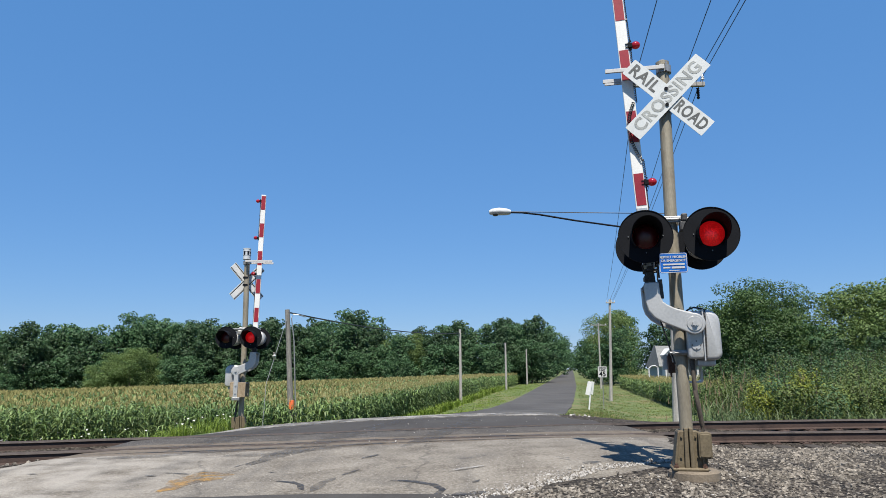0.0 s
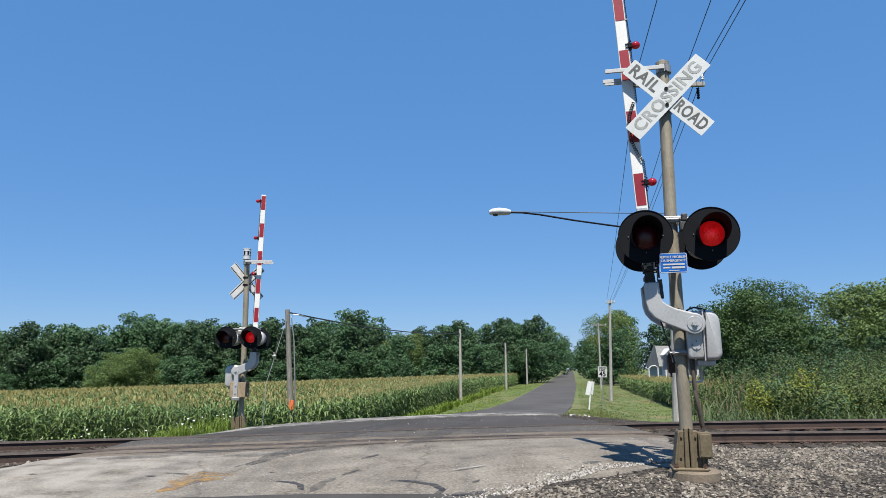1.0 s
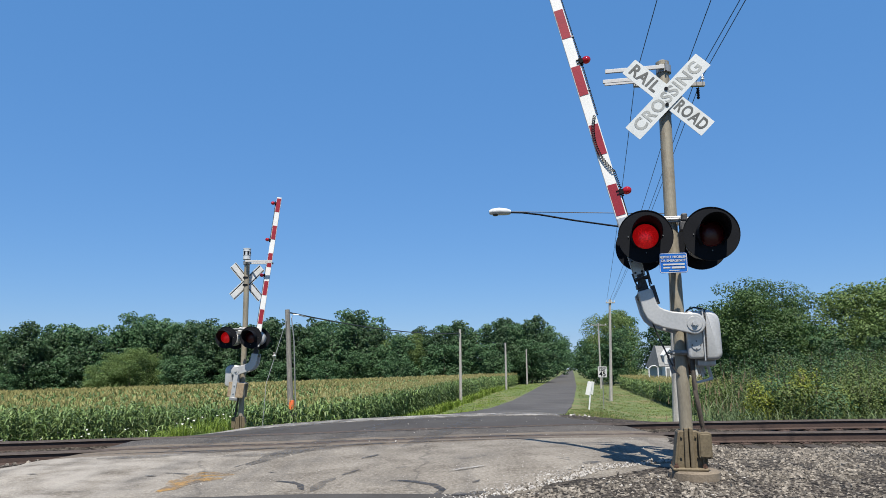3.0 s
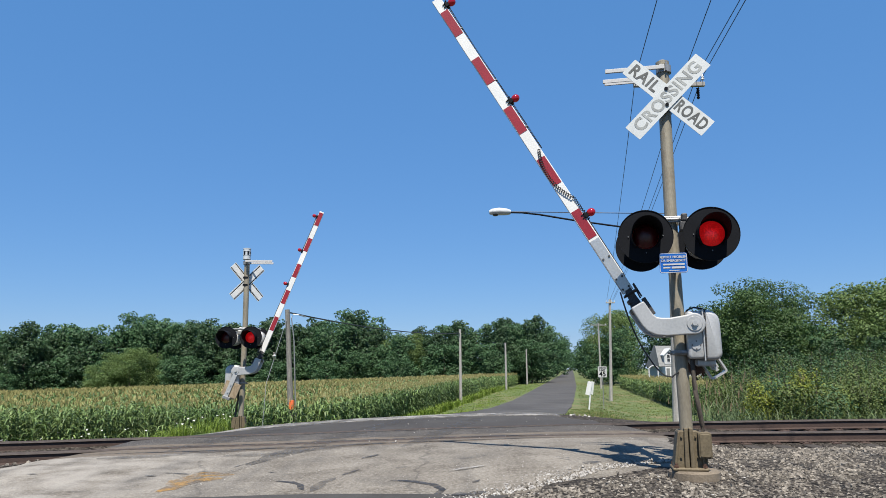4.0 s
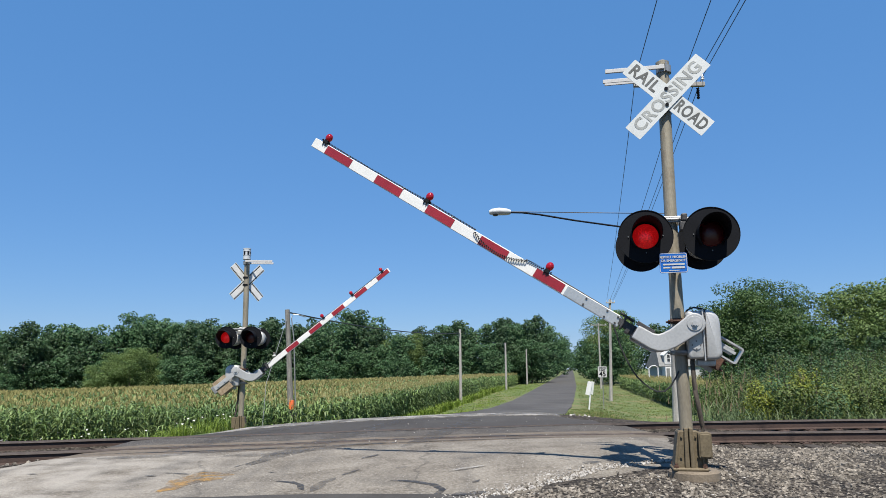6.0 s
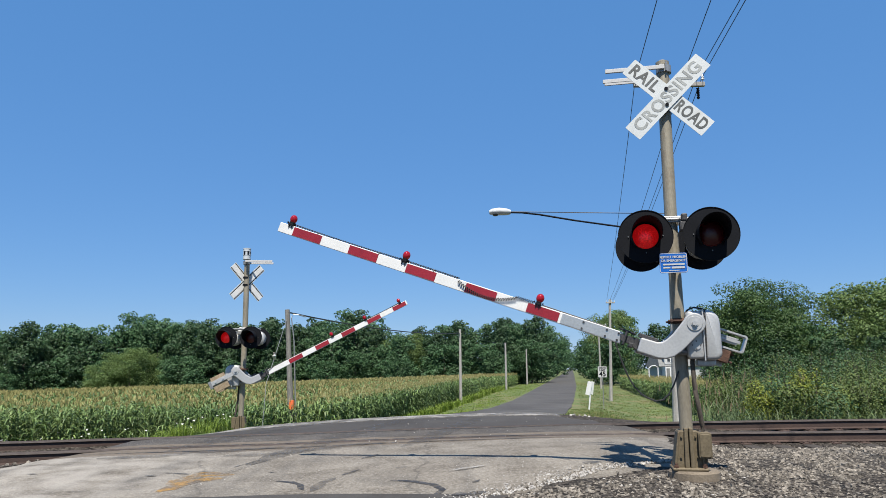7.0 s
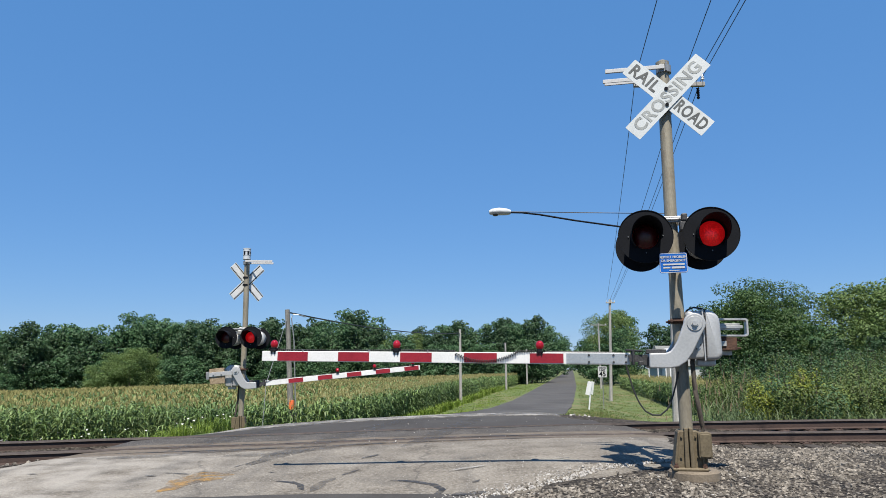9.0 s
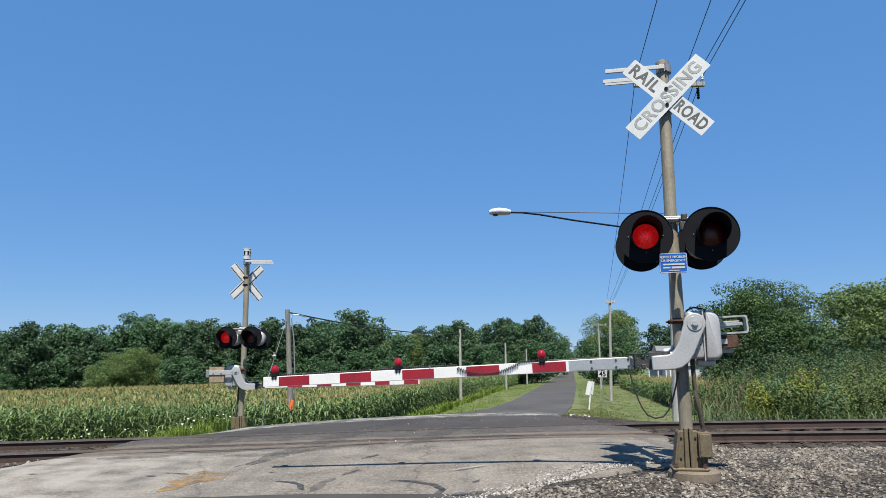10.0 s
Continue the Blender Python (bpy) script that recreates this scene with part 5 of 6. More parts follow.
def build_signal(origin, rz, reach, reds, lamps, label, arm_label, faded, buck=(0.015, 4.455, 0.0), lights_z=2.725, lights_turn=0.0, top_z=4.86, half=0.355):
    sig = thing("crossing_signal", Matrix.Translation(origin) @ pose(0, 0, 0, 0, 0, rz), label, "crossing signal", "crossing signals with gates")
    drums = []
    # foundation and cast base
    bm = bmesh.new()
    add_tube(bm, (0.05, 0, -0.6), (0.05, 0, 0.115), 0.29, 0.275, 32)
    add_tube(bm, (0.05, 0, 0.115), (0.05, 0, 0.135), 0.275, 0.255, 32)
    part("foundation", bm, M_CONCRETE, sig, "round stained concrete foundation")
    bm = bmesh.new()
    add_box(bm, (0, 0, 0.152), (0.38, 0.36, 0.035), None, 0.012)
    for sgn in (-1, 1):
        add_plate(bm, [(sgn * 0.006, 0.16), (sgn * 0.175, 0.16), (sgn * 0.15, 0.26), (sgn * 0.105, 0.56), (sgn * 0.006, 0.56)], -0.11, 0.11)
        add_plate(bm, [(sgn * 0.006, 0.165), (sgn * 0.055, 0.165), (sgn * 0.045, 0.59), (sgn * 0.006, 0.59)], -0.15, 0.15)
        add_plate(bm, [(sgn * 0.14, 0.165), (sgn * 0.17, 0.165), (sgn * 0.112, 0.55), (sgn * 0.092, 0.55)], -0.13, 0.13)
    bevel_all(bm, 0.008)
    base = part("cast_base", bm, M_BASE, sig, "tan cast metal base bolted round the mast")
    for sx in (-0.15, 0.15):
        for sy in (-0.15, 0.15):
            bm = tube((sx, sy, 0.14), (sx, sy, 0.215), 0.016, n=8)
            add_tube(bm, (sx, sy, 0.17), (sx, sy, 0.195), 0.028, n=6)
            part("anchor_bolt", bm, M_RUSTY, base)
    for z, sx in ((0.28, 0.09), (0.5, 0.075)):
        for sgn in (-1, 1):
            part("bolt", tube((sgn * sx, -0.105, z), (sgn * sx, -0.13, z), 0.012, n=6), M_BASE, base)
    bm = bmesh.new()
    add_plate(bm, rounded(0.095, 0.235, 0.27, 0.55, 0.025, 3), -0.18, 0.02)
    add_plate(bm, rounded(0.108, 0.222, 0.285, 0.535, 0.02, 3), -0.192, -0.178)
    add_box(bm, (0.15, -0.07, 0.22), (0.08, 0.08, 0.1))
    bevel_all(bm, 0.008)
    part("junction_box", bm, M_BASE, sig, "tan junction box on the base")
    bm = bmesh.new()
    rings = []
    for mx, mz in ((0, 0.3), (-0.012, 1.6), (-0.025, 2.9), (-0.018, 3.9), (-0.01, 4.92)):
        rings.append([bm.verts.new((mx + 0.0715 * math.cos(k * math.tau / 28), 0.0715 * math.sin(k * math.tau / 28), mz)) for k in range(28)])
    for lo, hi in zip(rings, rings[1:]):
        for k in range(28):
            bm.faces.new((lo[k], lo[(k + 1) % 28], hi[(k + 1) % 28], hi[k]))
    mast = part("mast", bm, M_MAST, sig, "", True)
    bm = bmesh.new()
    add_tube(bm, (-0.01, 0, 4.9), (-0.01, 0, 4.945), 0.08, 0.08, 24)
    add_tube(bm, (-0.01, 0, 4.945), (-0.01, 0, 4.975), 0.08, 0.03, 24)
    part("mast_cap", bm, M_MAST, sig, "", False)
    if faded:
        bm = bmesh.new()
        add_tube(bm, (0, 0, 4.72), (0, 0, 5.02), 0.098, n=24)
        for z in (4.73, 4.84, 4.94, 5.01):
            add_tube(bm, (0, 0, z - 0.012), (0, 0, z + 0.012), 0.104, n=24)
        bell = part("bell_housing", bm, M_LAMPHEAD, sig, "white slotted bell housing on the mast top")
        for a in (60, 120, 180):
            part("slot", box((0, 0, 0), (0.05, 0.012, 0.11), pose(0.098 * math.cos(radians(a)), 0.098 * math.sin(radians(a)), 4.885, 0, 0, a + 90), 0.004, 1), M_BLACK, bell)
    bm = bmesh.new()
    add_path(bm, [(0.16, -0.07, 0.54), (0.16, -0.07, 0.62), (0.135, -0.1, 0.8), (0.105, -0.1, 1.0), (0.10, -0.08, 1.3), (0.12, -0.04, 1.45), (0.14, 0, 1.5)], 0.026, 10)
    part("conduit_hose", bm, M_HOSE, sig, "dark brown flexible conduit hose", True)
    # crossbuck
    cz, cy = buck[1], -0.115
    for k, (ang, txt, mt, yy) in enumerate(((-45, "RAIL   ROAD", M_LETTER, cy), (45, "CROSSING", M_FADED, cy - 0.014))):
        bm = bmesh.new()
        add_plate(bm, rounded(-0.61, 0.61, -0.114, 0.114, 0.008, 2), -0.004, 0.004)
        blade = part("crossbuck_blade", bm, M_BOARD, sig, "white board lettered with worn letters")
        blade.matrix_basis = pose(0, 0, 0, 0, 0, buck[2]) @ pose(buck[0], yy, cz) @ pose(0, 0, 0, 0, -ang, 0)
        if faded:
            for zz in (-0.085, 0.085):
                strip = part("dark_edge", box((0, 0.006, zz), (1.2, 0.003, 0.018)), M_BLACK, blade)
            part("back_strip", box((0, 0.006, 0), (1.2, 0.003, 0.12)), M_WHITE, blade)
        for word, wx, ww in ((("RAIL", -0.365, 0.4), ("ROAD", 0.355, 0.43)) if k == 0 else (("CROSSING", 0.0, 1.06),)):
            lt = lettering("lettering", word, 0.205, pose(0, 0, 0), mt, blade, "worn black letters" if k == 0 else "faded grey letters", 1.12)
            wid = max(v.co.x for v in lt.data.vertices) - min(v.co.x for v in lt.data.vertices)
            lt.matrix_basis = Matrix.Translation((wx, -0.0055, 0.0)) @ pose(0, 0, 0, 90, 0, 0) @ Matrix.Diagonal((ww / wid, 1.0, 1, 1))
    for z in (-0.1, 0.1):
        bm = tube((0, cy - 0.03, cz + z), (0, 0, cz + z), 0.022, n=10)
        add_tube(bm, (0, 0, cz + z - 0.025), (0, 0, cz + z + 0.025), 0.084, n=20)
        part("crossbuck_clamp", bm, M_BLACK, sig, "dark clamp and bolt")
    # wind bracket at the top
    bm = bmesh.new()
    for y, z, x0 in ((-0.1, top_z - 0.01, -0.70), (0.24, top_z, -0.72)):
        add_box(bm, (x0 / 2, y, z), (abs(x0), 0.025, 0.05), None, 0.004, 1)
    add_box(bm, (-0.03, 0.07, top_z), (0.06, 0.36, 0.05), None, 0.004, 1)
    add_box(bm, (-0.45, 0.24, top_z - 0.04), (0.5, 0.02, 0.03), pose(0, 0, 0, 0, 0, 0), 0.003, 1)
    part("arm_guide_bracket", bm, M_PAINTWHITE, sig, "white bracket that steadies the raised arm")
    bm = bmesh.new()
    add_tube(bm, (0, 0, top_z - 0.06), (0, 0, top_z + 0.03), 0.09, n=20)
    for y in (-0.1, 0.1):
        add_tube(bm, (0.02, y, top_z - 0.06), (0.02, y, top_z + 0.06), 0.012, n=6)
    part("bracket_clamp", bm, M_STEEL, sig)
    # flashing lights, a pair to each side, on a cross pipe
    lz = lights_z
    rig = pose(0, 0, 0, 0, 0, lights_turn)
    bm = bmesh.new()
    for y in (-0.11, 0.11):
        add_tube(bm, (-0.42, y, lz + 0.235), (0.44, y, lz + 0.235), 0.02, n=12)
    for x in (-0.37, 0.37):
        for sgn in (-1, 1):
            add_tube(bm, (x, sgn * 0.11, lz + 0.235), (x, sgn * 0.21, lz + 0.13), 0.028, n=10)
        add_tube(bm, (x, -0.135, lz + 0.235), (x, 0.135, lz + 0.235), 0.03, n=10)
    part("light_crossarm", bm, M_STEEL, sig, "grey pipe crossarm that carries the lights").matrix_basis = rig
    bm = bmesh.new()
    for y in (-0.1, 0.1):
        add_box(bm, (-0.02, y, lz + 0.235), (0.2, 0.03, 0.075), None, 0.01)
    for x in (-0.1, 0.06):
        add_tube(bm, (x, -0.15, lz + 0.235), (x, 0.15, lz + 0.235), 0.01, n=8)
    part("crossarm_clamp", bm, M_STEEL, sig)
    bm = bmesh.new()
    add_box(bm, (0.11, -0.1, lz + 0.25), (0.07, 0.09, 0.09), None, 0.015)
    add_box(bm, (0.12, -0.08, lz + 0.15), (0.13, 0.11, 0.12), None, 0.02)
    part("terminal_box", bm, M_STEEL if faded else M_DARKSTEEL, sig)
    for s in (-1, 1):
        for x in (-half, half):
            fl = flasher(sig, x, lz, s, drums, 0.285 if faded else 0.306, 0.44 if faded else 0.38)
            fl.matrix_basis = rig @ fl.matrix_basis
    # notice plate below the lights
    if not faded:
        bm = bmesh.new()
        add_plate(bm, rounded(-0.15, 0.15, -0.112, 0.112, 0.02, 4), 0, 0.004)
        pl = part("notice_plate", bm, M_BLUE, sig, "small blue emergency notice plate with white words")
        pl.matrix_basis = pose(-0.075, -0.395, 2.405)
        bm = bmesh.new()
        o, i = rounded(-0.147, 0.147, -0.109, 0.109, 0.02, 4), rounded(-0.141, 0.141, -0.103, 0.103, 0.016, 4)
        a = [bm.verts.new((x, -0.0015, z)) for x, z in o]
        b = [bm.verts.new((x, -0.0015, z)) for x, z in i]
        for k in range(len(o)):
            bm.faces.new((a[k], a[(k + 1) % len(o)], b[(k + 1) % len(o)], b[k]))
        part("plate_border", bm, M_PAINTWHITE, pl)
        up = pose(0, 0, 0, 90, 0, 0)
        lettering("words", "REPORT PROBLEM", 0.036, Matrix.Translation((0, -0.003, 0.066)) @ up, M_PAINTWHITE, pl, "", 1.0)
        lettering("words", "OR EMERGENCY", 0.036, Matrix.Translation((0, -0.003, 0.025)) @ up, M_PAINTWHITE, pl, "", 1.0)
        for zz, x0, x1, hh in ((-0.016, -0.11, 0.12, 0.018), (-0.052, -0.11, -0.035, 0.016), (-0.052, -0.02, 0.12, 0.022), (-0.086, -0.05, 0.06, 0.007)):
            part("bar", box(((x0 + x1) / 2, -0.003, zz), (x1 - x0, 0.002, hh)), M_PAINTWHITE, pl)
        part("plate_bracket", box((-0.03, -0.235, 2.42), (0.05, 0.31, 0.03)), M_STEEL, sig)
    # gate mechanism
    bm = bmesh.new()
    add_plate(bm, rounded(0.05, 0.235, 1.345, 1.885, 0.05, 5), -0.185, 0.185)
    bevel_all(bm, 0.03, 3)
    mech = part("gate_mechanism", bm, M_SILVER, sig, "silver painted rounded gate mechanism case", True)
    bm = bmesh.new()
    out = [(0.225, 1.33), (0.33, 1.33)] + [(0.33 + 0.085 * math.sin(radians(k * 15)), 1.415 - 0.085 * math.cos(radians(k * 15))) for k in range(1, 7)]
    out += [(0.41, 1.72)] + [(0.27 + 0.14 * math.cos(radians(k * 15)), 1.745 + 0.145 * math.sin(radians(k * 15))) for k in range(1, 7)] + [(0.225, 1.89)]
    add_plate(bm, out, -0.2, 0.2)
    bevel_all(bm, 0.045, 4)
    part("case_cover", bm, M_SILVER, mech, "bulging silver cover of the case", True)
    bm = bmesh.new()
    add_plate(bm, rounded(0.218, 0.232, 1.325, 1.897, 0.006, 2), -0.207, 0.207)
    add_box(bm, (0.25, 0, 1.305), (0.2, 0.2, 0.08), pose(0, 0, 0), 0.02)
    part("case_flange", bm, M_SILVER, mech)
    bm = bmesh.new()
    add_lathe(bm, [(0.052, -0.195), (0.052, -0.186), (0.044, -0.185), (0.044, -0.18)], 20, Matrix.Translation((0.14, 0, 1.50)))
    part("round_cover", bm, M_SILVER, mech)
    for a in (0, 90, 180, 270):
        cx, czz = 0.14 + 0.044 * math.cos(radians(a)), 1.5 + 0.044 * math.sin(radians(a))
        part("screw", tube((cx, -0.193, czz), (cx, -0.201, czz), 0.008, n=6), M_DARKSTEEL, mech)
    bm = bmesh.new()
    add_path(bm, [(0.05, -0.03, 1.86), (0.09, -0.02, 1.905), (0.16, 0.0, 1.935), (0.22, 0.02, 1.925), (0.3, 0.04, 1.9), (0.37, 0.06, 1.87)], 0.011, 6)
    add_path(bm, [(0.19, -0.04, 1.93), (0.235, -0.1, 1.915), (0.25, -0.19, 1.885), (0.25, -0.208, 1.82), (0.245, -0.209, 1.6), (0.24, -0.208, 1.36)], 0.007, 6)
    part("top_cable", bm, M_RUBBER, mech)
    for z in (1.42, 1.78):
        bm = bmesh.new()
        add_box(bm, (0.02, 0, z), (0.22, 0.21, 0.06), None, 0.012)
        for y in (-0.12, 0.12):
            add_tube(bm, (-0.14, y, z), (0.08, y, z), 0.012, n=8)
            add_tube(bm, (-0.115, y, z), (-0.09, y, z), 0.024, n=6)
        part("mounting_clamp", bm, M_RUSTY if z > 1.5 else M_STEEL, sig, "rusty clamp with long bolts round the mast")
    # the gate itself turns about its pivot
    gate = part("gate_arm", goose(-0.275, -0.225), M_SILVER, sig, arm_label)
    part("side_arm", goose(0.225, 0.275), M_SILVER, gate)
    bm = bmesh.new()
    for y in (-0.282, 0.282):
        add_lathe(bm, [(0.085, -0.004), (0.08, 0.004)] if y > 0 else [(0.08, -0.004), (0.085, 0.004)], 28, Matrix.Translation((0, y, 0)))
    add_lathe(bm, [(0.04, -0.295), (0.04, 0.295)], 20)
    add_lathe(bm, [(0.028, -0.315), (0.028, 0.315)], 6)
    part("pivot_shaft", bm, M_SILVER, gate, "steel pivot shaft with a hexagonal nut")
    bm = bmesh.new()
    add_box(bm, (-0.47, 0, -0.42), (0.07, 0.46, 0.12), None, 0.012)
    add_plate(bm, [(-0.50, -0.34), (-0.72, -0.35), (-0.72, -0.365), (-0.50, -0.36)], -0.07, 0.07)
    for y in (-0.06, 0.06):
        add_plate(bm, [(-0.5, -0.47), (-0.5, -0.36), (-0.6, -0.345), (-0.71, -0.36), (-0.71, -0.42), (-0.6, -0.43)], y - 0.011, y + 0.011)
    add_box(bm, (-0.42, -0.2, -0.31), (0.22, 0.05, 0.05), None, 0.006)
    add_box(bm, (-0.36, 0.16, -0.30), (0.1, 0.03, 0.06), None, 0.006)
    add_box(bm, (-0.575, 0, -0.44), (0.05, 0.2, 0.05), None, 0.008)
    for y in (-0.1, 0.1):
        add_tube(bm, (-0.66, y, -0.46), (-0.66, y, -0.3), 0.014, n=8)
        add_tube(bm, (-0.56, y, -0.3), (-0.74, y * 0.4, -0.29), 0.009, n=6)
    part("arm_adapter", bm, M_DARKSTEEL, gate, "dark steel adapter at the root of the arm")
    # counterweights beyond the case, one set before the mast and one behind it
    for s in (-1, 1):
        if faded:
            # broad tan plates bolted on a silver bar with a dark end block
            part("counterweight", box((0.475, s * 0.255, -0.08), (0.38, 0.075, 0.40), None, 0.01), M_TAN, gate, "worn tan painted counterweight plate")
            bm = box((0.39, s * 0.307, -0.03), (0.60, 0.022, 0.11), None, 0.004, 1)
            for bx in (0.36, 0.56):
                add_tube(bm, (bx, s * 0.312, -0.03), (bx, s * 0.338, -0.03), 0.022, n=6)
            part("weight_bar", bm, M_SILVER, gate, "silver bar with bolts")
            part("end_block", box((0.705, s * 0.28, -0.05), (0.08, 0.1, 0.2), None, 0.008, 1), M_STEEL, gate, "dark steel end block")
            continue
        if s < 0:
            continue
        y0, y1 = 0.215, 0.35
        bm = bmesh.new()
        o = rounded(0.31, 0.66, -0.12, 0.09, 0.03, 4)
        q = rounded(0.33, 0.64, -0.1, 0.07, 0.02, 4)
        va = [[bm.verts.new((x, yy, z)) for x, z in o] for yy in (y0, y1)]
        vb = [[bm.verts.new((x, yy, z)) for x, z in q] for yy in (y0, y1)]
        n = len(o)
        for k in range(n):
            l = (k + 1) % n
            bm.faces.new((va[0][k], va[0][l], va[1][l], va[1][k]))
            bm.faces.new((vb[0][k], vb[1][k], vb[1][l], vb[0][l]))
            bm.faces.new((va[0][k], vb[0][k], vb[0][l], va[0][l]))
            bm.faces.new((va[1][k], va[1][l], vb[1][l], vb[1][k]))
        bmesh.ops.recalc_face_normals(bm, faces=bm.faces)
        add_box(bm, (0.45, 0.28, -0.035), (0.24, 0.1, 0.02), None, 0.003, 1)
        add_box(bm, (0.45, 0.28, 0.02), (0.24, 0.1, 0.02), None, 0.003, 1)
        add_box(bm, (0.31, 0.28, -0.06), (0.03, 0.14, 0.36), None, 0.004, 1)
        add_box(bm, (0.17, 0.29, 0.0), (0.34, 0.02, 0.08), None, 0.004, 1)
        add_box(bm, (0.47, 0.225, -0.01), (0.26, 0.012, 0.035), None, 0.003, 1)
        part("counterweight_frame", bm, M_SILVER, gate, "open silver frame of the counterweight")
        bm = box((0.43, 0.28, -0.205), (0.2, 0.12, 0.15), None, 0.008)
        add_box(bm, (0.43, 0.28, -0.145), (0.24, 0.09, 0.02), None, 0.004, 1)
        for z in (-0.255, -0.165):
            add_tube(bm, (0.30, 0.28, z), (0.58, 0.28, z), 0.012, n=8)
        part("counterweight", bm, M_RUSTY, gate, "rusty iron counterweight")
        part("weight_plate", box((0.40, 0.35, -0.27), (0.18, 0.02, 0.13), None, 0.004, 1), M_SILVER, gate, "dull silver plate behind the weight")
        part("weight_cover", box((0.36, 0.212, -0.205), (0.1, 0.015, 0.06), None, 0.004, 1), M_SILVER, gate)
    # the barrier board: two thin shells with striped faces
    bm = bmesh.new()
    add_plate(bm, [(-reach, -0.455), (-0.69, -0.46), (-0.69, -0.322), (-reach, -0.327)], -0.022, 0.022)
    bevel_all(bm, 0.005, 1)
    part("barrier_board", bm, M_WHITE, gate, "white striped barrier board")
    if not faded:
        bm = bmesh.new()
        add_plate(bm, [(-1.42, -0.448), (-0.695, -0.448), (-0.695, -0.332), (-1.42, -0.332)], -0.0255, -0.0215)
        add_plate(bm, [(-1.42, -0.448), (-0.695, -0.448), (-0.695, -0.332), (-1.42, -0.332)], 0.0215, 0.0255)
        part("root_sheet", bm, M_ALU, gate, "weathered aluminium sheet at the root of the board")
    for a, b in reds:
        for y in (-0.0245, 0.0245):
            bm = bmesh.new()
            add_box(bm, (-(a + b) / 2, y, -0.391), (b - a, 0.003, 0.112))
            part("red_stripe", bm, M_RED, gate)
    for u in (0.74, 0.88, 1.16):
        for v in (-0.43, -0.352):
            part("bolt", tube((-u, -0.022, v), (-u, -0.034, v), 0.013, n=8), M_DARKSTEEL, gate)
    bm = bmesh.new()
    add_plate(bm, [(-1.42, -0.458), (-0.7, -0.458), (-0.7, -0.45), (-1.42, -0.45)], -0.026, 0.026)
    part("edge_trim", bm, M_STEEL, gate)
    # lamps on the arm, with their brackets
    for u in lamps:
        bm = bmesh.new()
        add_box(bm, (-u, 0, -0.318), (0.075, 0.09, 0.03), None, 0.006)
        add_box(bm, (-u, 0, -0.295), (0.06, 0.07, 0.03), None, 0.006)
        for s in (-1, 1):
            add_box(bm, (-u + s * 0.02, -0.03, -0.34), (0.008, 0.01, 0.05))
            add_tube(bm, (-u + s * 0.045, -0.02, -0.30), (-u + s * 0.06, -0.02, -0.30), 0.012, n=8)
        lb = part("lamp_bracket", bm, M_BLACK, gate)
        bm = bmesh.new()
        bmesh.ops.create_uvsphere(bm, u_segments=20, v_segments=12, radius=0.049)
        for v in bm.verts:
            v.co.z *= 1.15
        bmesh.ops.translate(bm, verts=bm.verts, vec=(-u, 0, -0.24))
        part("arm_lamp", bm, M_REDGLASS, gate, "small red lamp on the arm", True)
    # cable along the top of the board
    bm = bmesh.new()
    us = sorted(lamps)
    add_path(bm, [(-0.62, 0.05, -0.36), (-0.9, 0.02, -0.318), (-us[0] + 0.05, 0.0, -0.312)], 0.008, 6)
    a = us[0] + 0.27
    coil(bm, (-us[0] - 0.05, -0.02, -0.31), (-a, -0.03, -0.315), 0.0, 8, 0.012, 0.006)
    coil(bm, (-a, -0.035, -0.325), (-a - 0.75, -0.035, -0.345), 0.10 if not faded else 0.0, 26, 0.017, 0.006)
    coil(bm, (-a - 0.75, -0.01, -0.315), (-us[1] + 0.05, 0, -0.31), 0.0, 30, 0.012, 0.006)
    coil(bm, (-us[1] - 0.05, 0, -0.31), (-us[2] + 0.05, 0, -0.31), 0.01, 60, 0.012, 0.006)
    part("coiled_cable", bm, M_RUBBER, gate, "black coiled cable between the arm's lamps")
    for u in (us[0] + 0.28, us[1] + 0.35, us[2] - 0.4, us[1] - 0.4):
        part("cable_clip", box((-u, 0, -0.318), (0.012, 0.055, 0.03)), M_STEEL, gate)
    return sig, gate, drums


near_reds = [(1.453, 1.847), (2.241, 2.64), (3.04, 3.438), (3.837, 4.241), (4.645, 5.054)]
far_reds = [(0.385 * k * 2 + 1.3, 0.385 * k * 2 + 1.685) for k in range(5)]
PIVOT = pose(0.125, 0, 1.735)
near_signal, near_gate, near_drums = build_signal(Vector((2.72, 8.2, 0.0)), -11.35, 5.27, near_reds, (1.73, 3.49, 5.115),
    "grey steel crossing mast with crossbuck, red flashing lights and a gate", "striped red and white gate arm on silver side arms", False)
far_signal, far_gate, far_drums = build_signal(Vector((-5.325, 19.0, -0.47)), 185.25, 4.80, far_reds, (2.6, 3.59, 4.62),
    "grey steel crossing mast across the track seen from behind, with gate", "striped red and white gate arm on silver side arms", True,
    (-0.10, 4.12, 38), 2.60, -7.0, 4.64, 0.325)


# ---- poles, wires, signs, house ----
def wire_mesh(bm, a, b, sag, r, n=14):
    a, b = Vector(a), Vector(b)
    add_path(bm, [a.lerp(b, i / n) + Vector((0, 0, -sag * 4 * (i / n) * (1 - i / n))) for i in range(n + 1)], r, 5)


def wire(a, b, sag, r, label="thin black overhead wire between the poles", name="overhead_wire"):
    bm = bmesh.new()
    wire_mesh(bm, a, b, sag, r)
    return tagged(part(name, bm, M_RUBBER), label, "wire", "overhead wires")


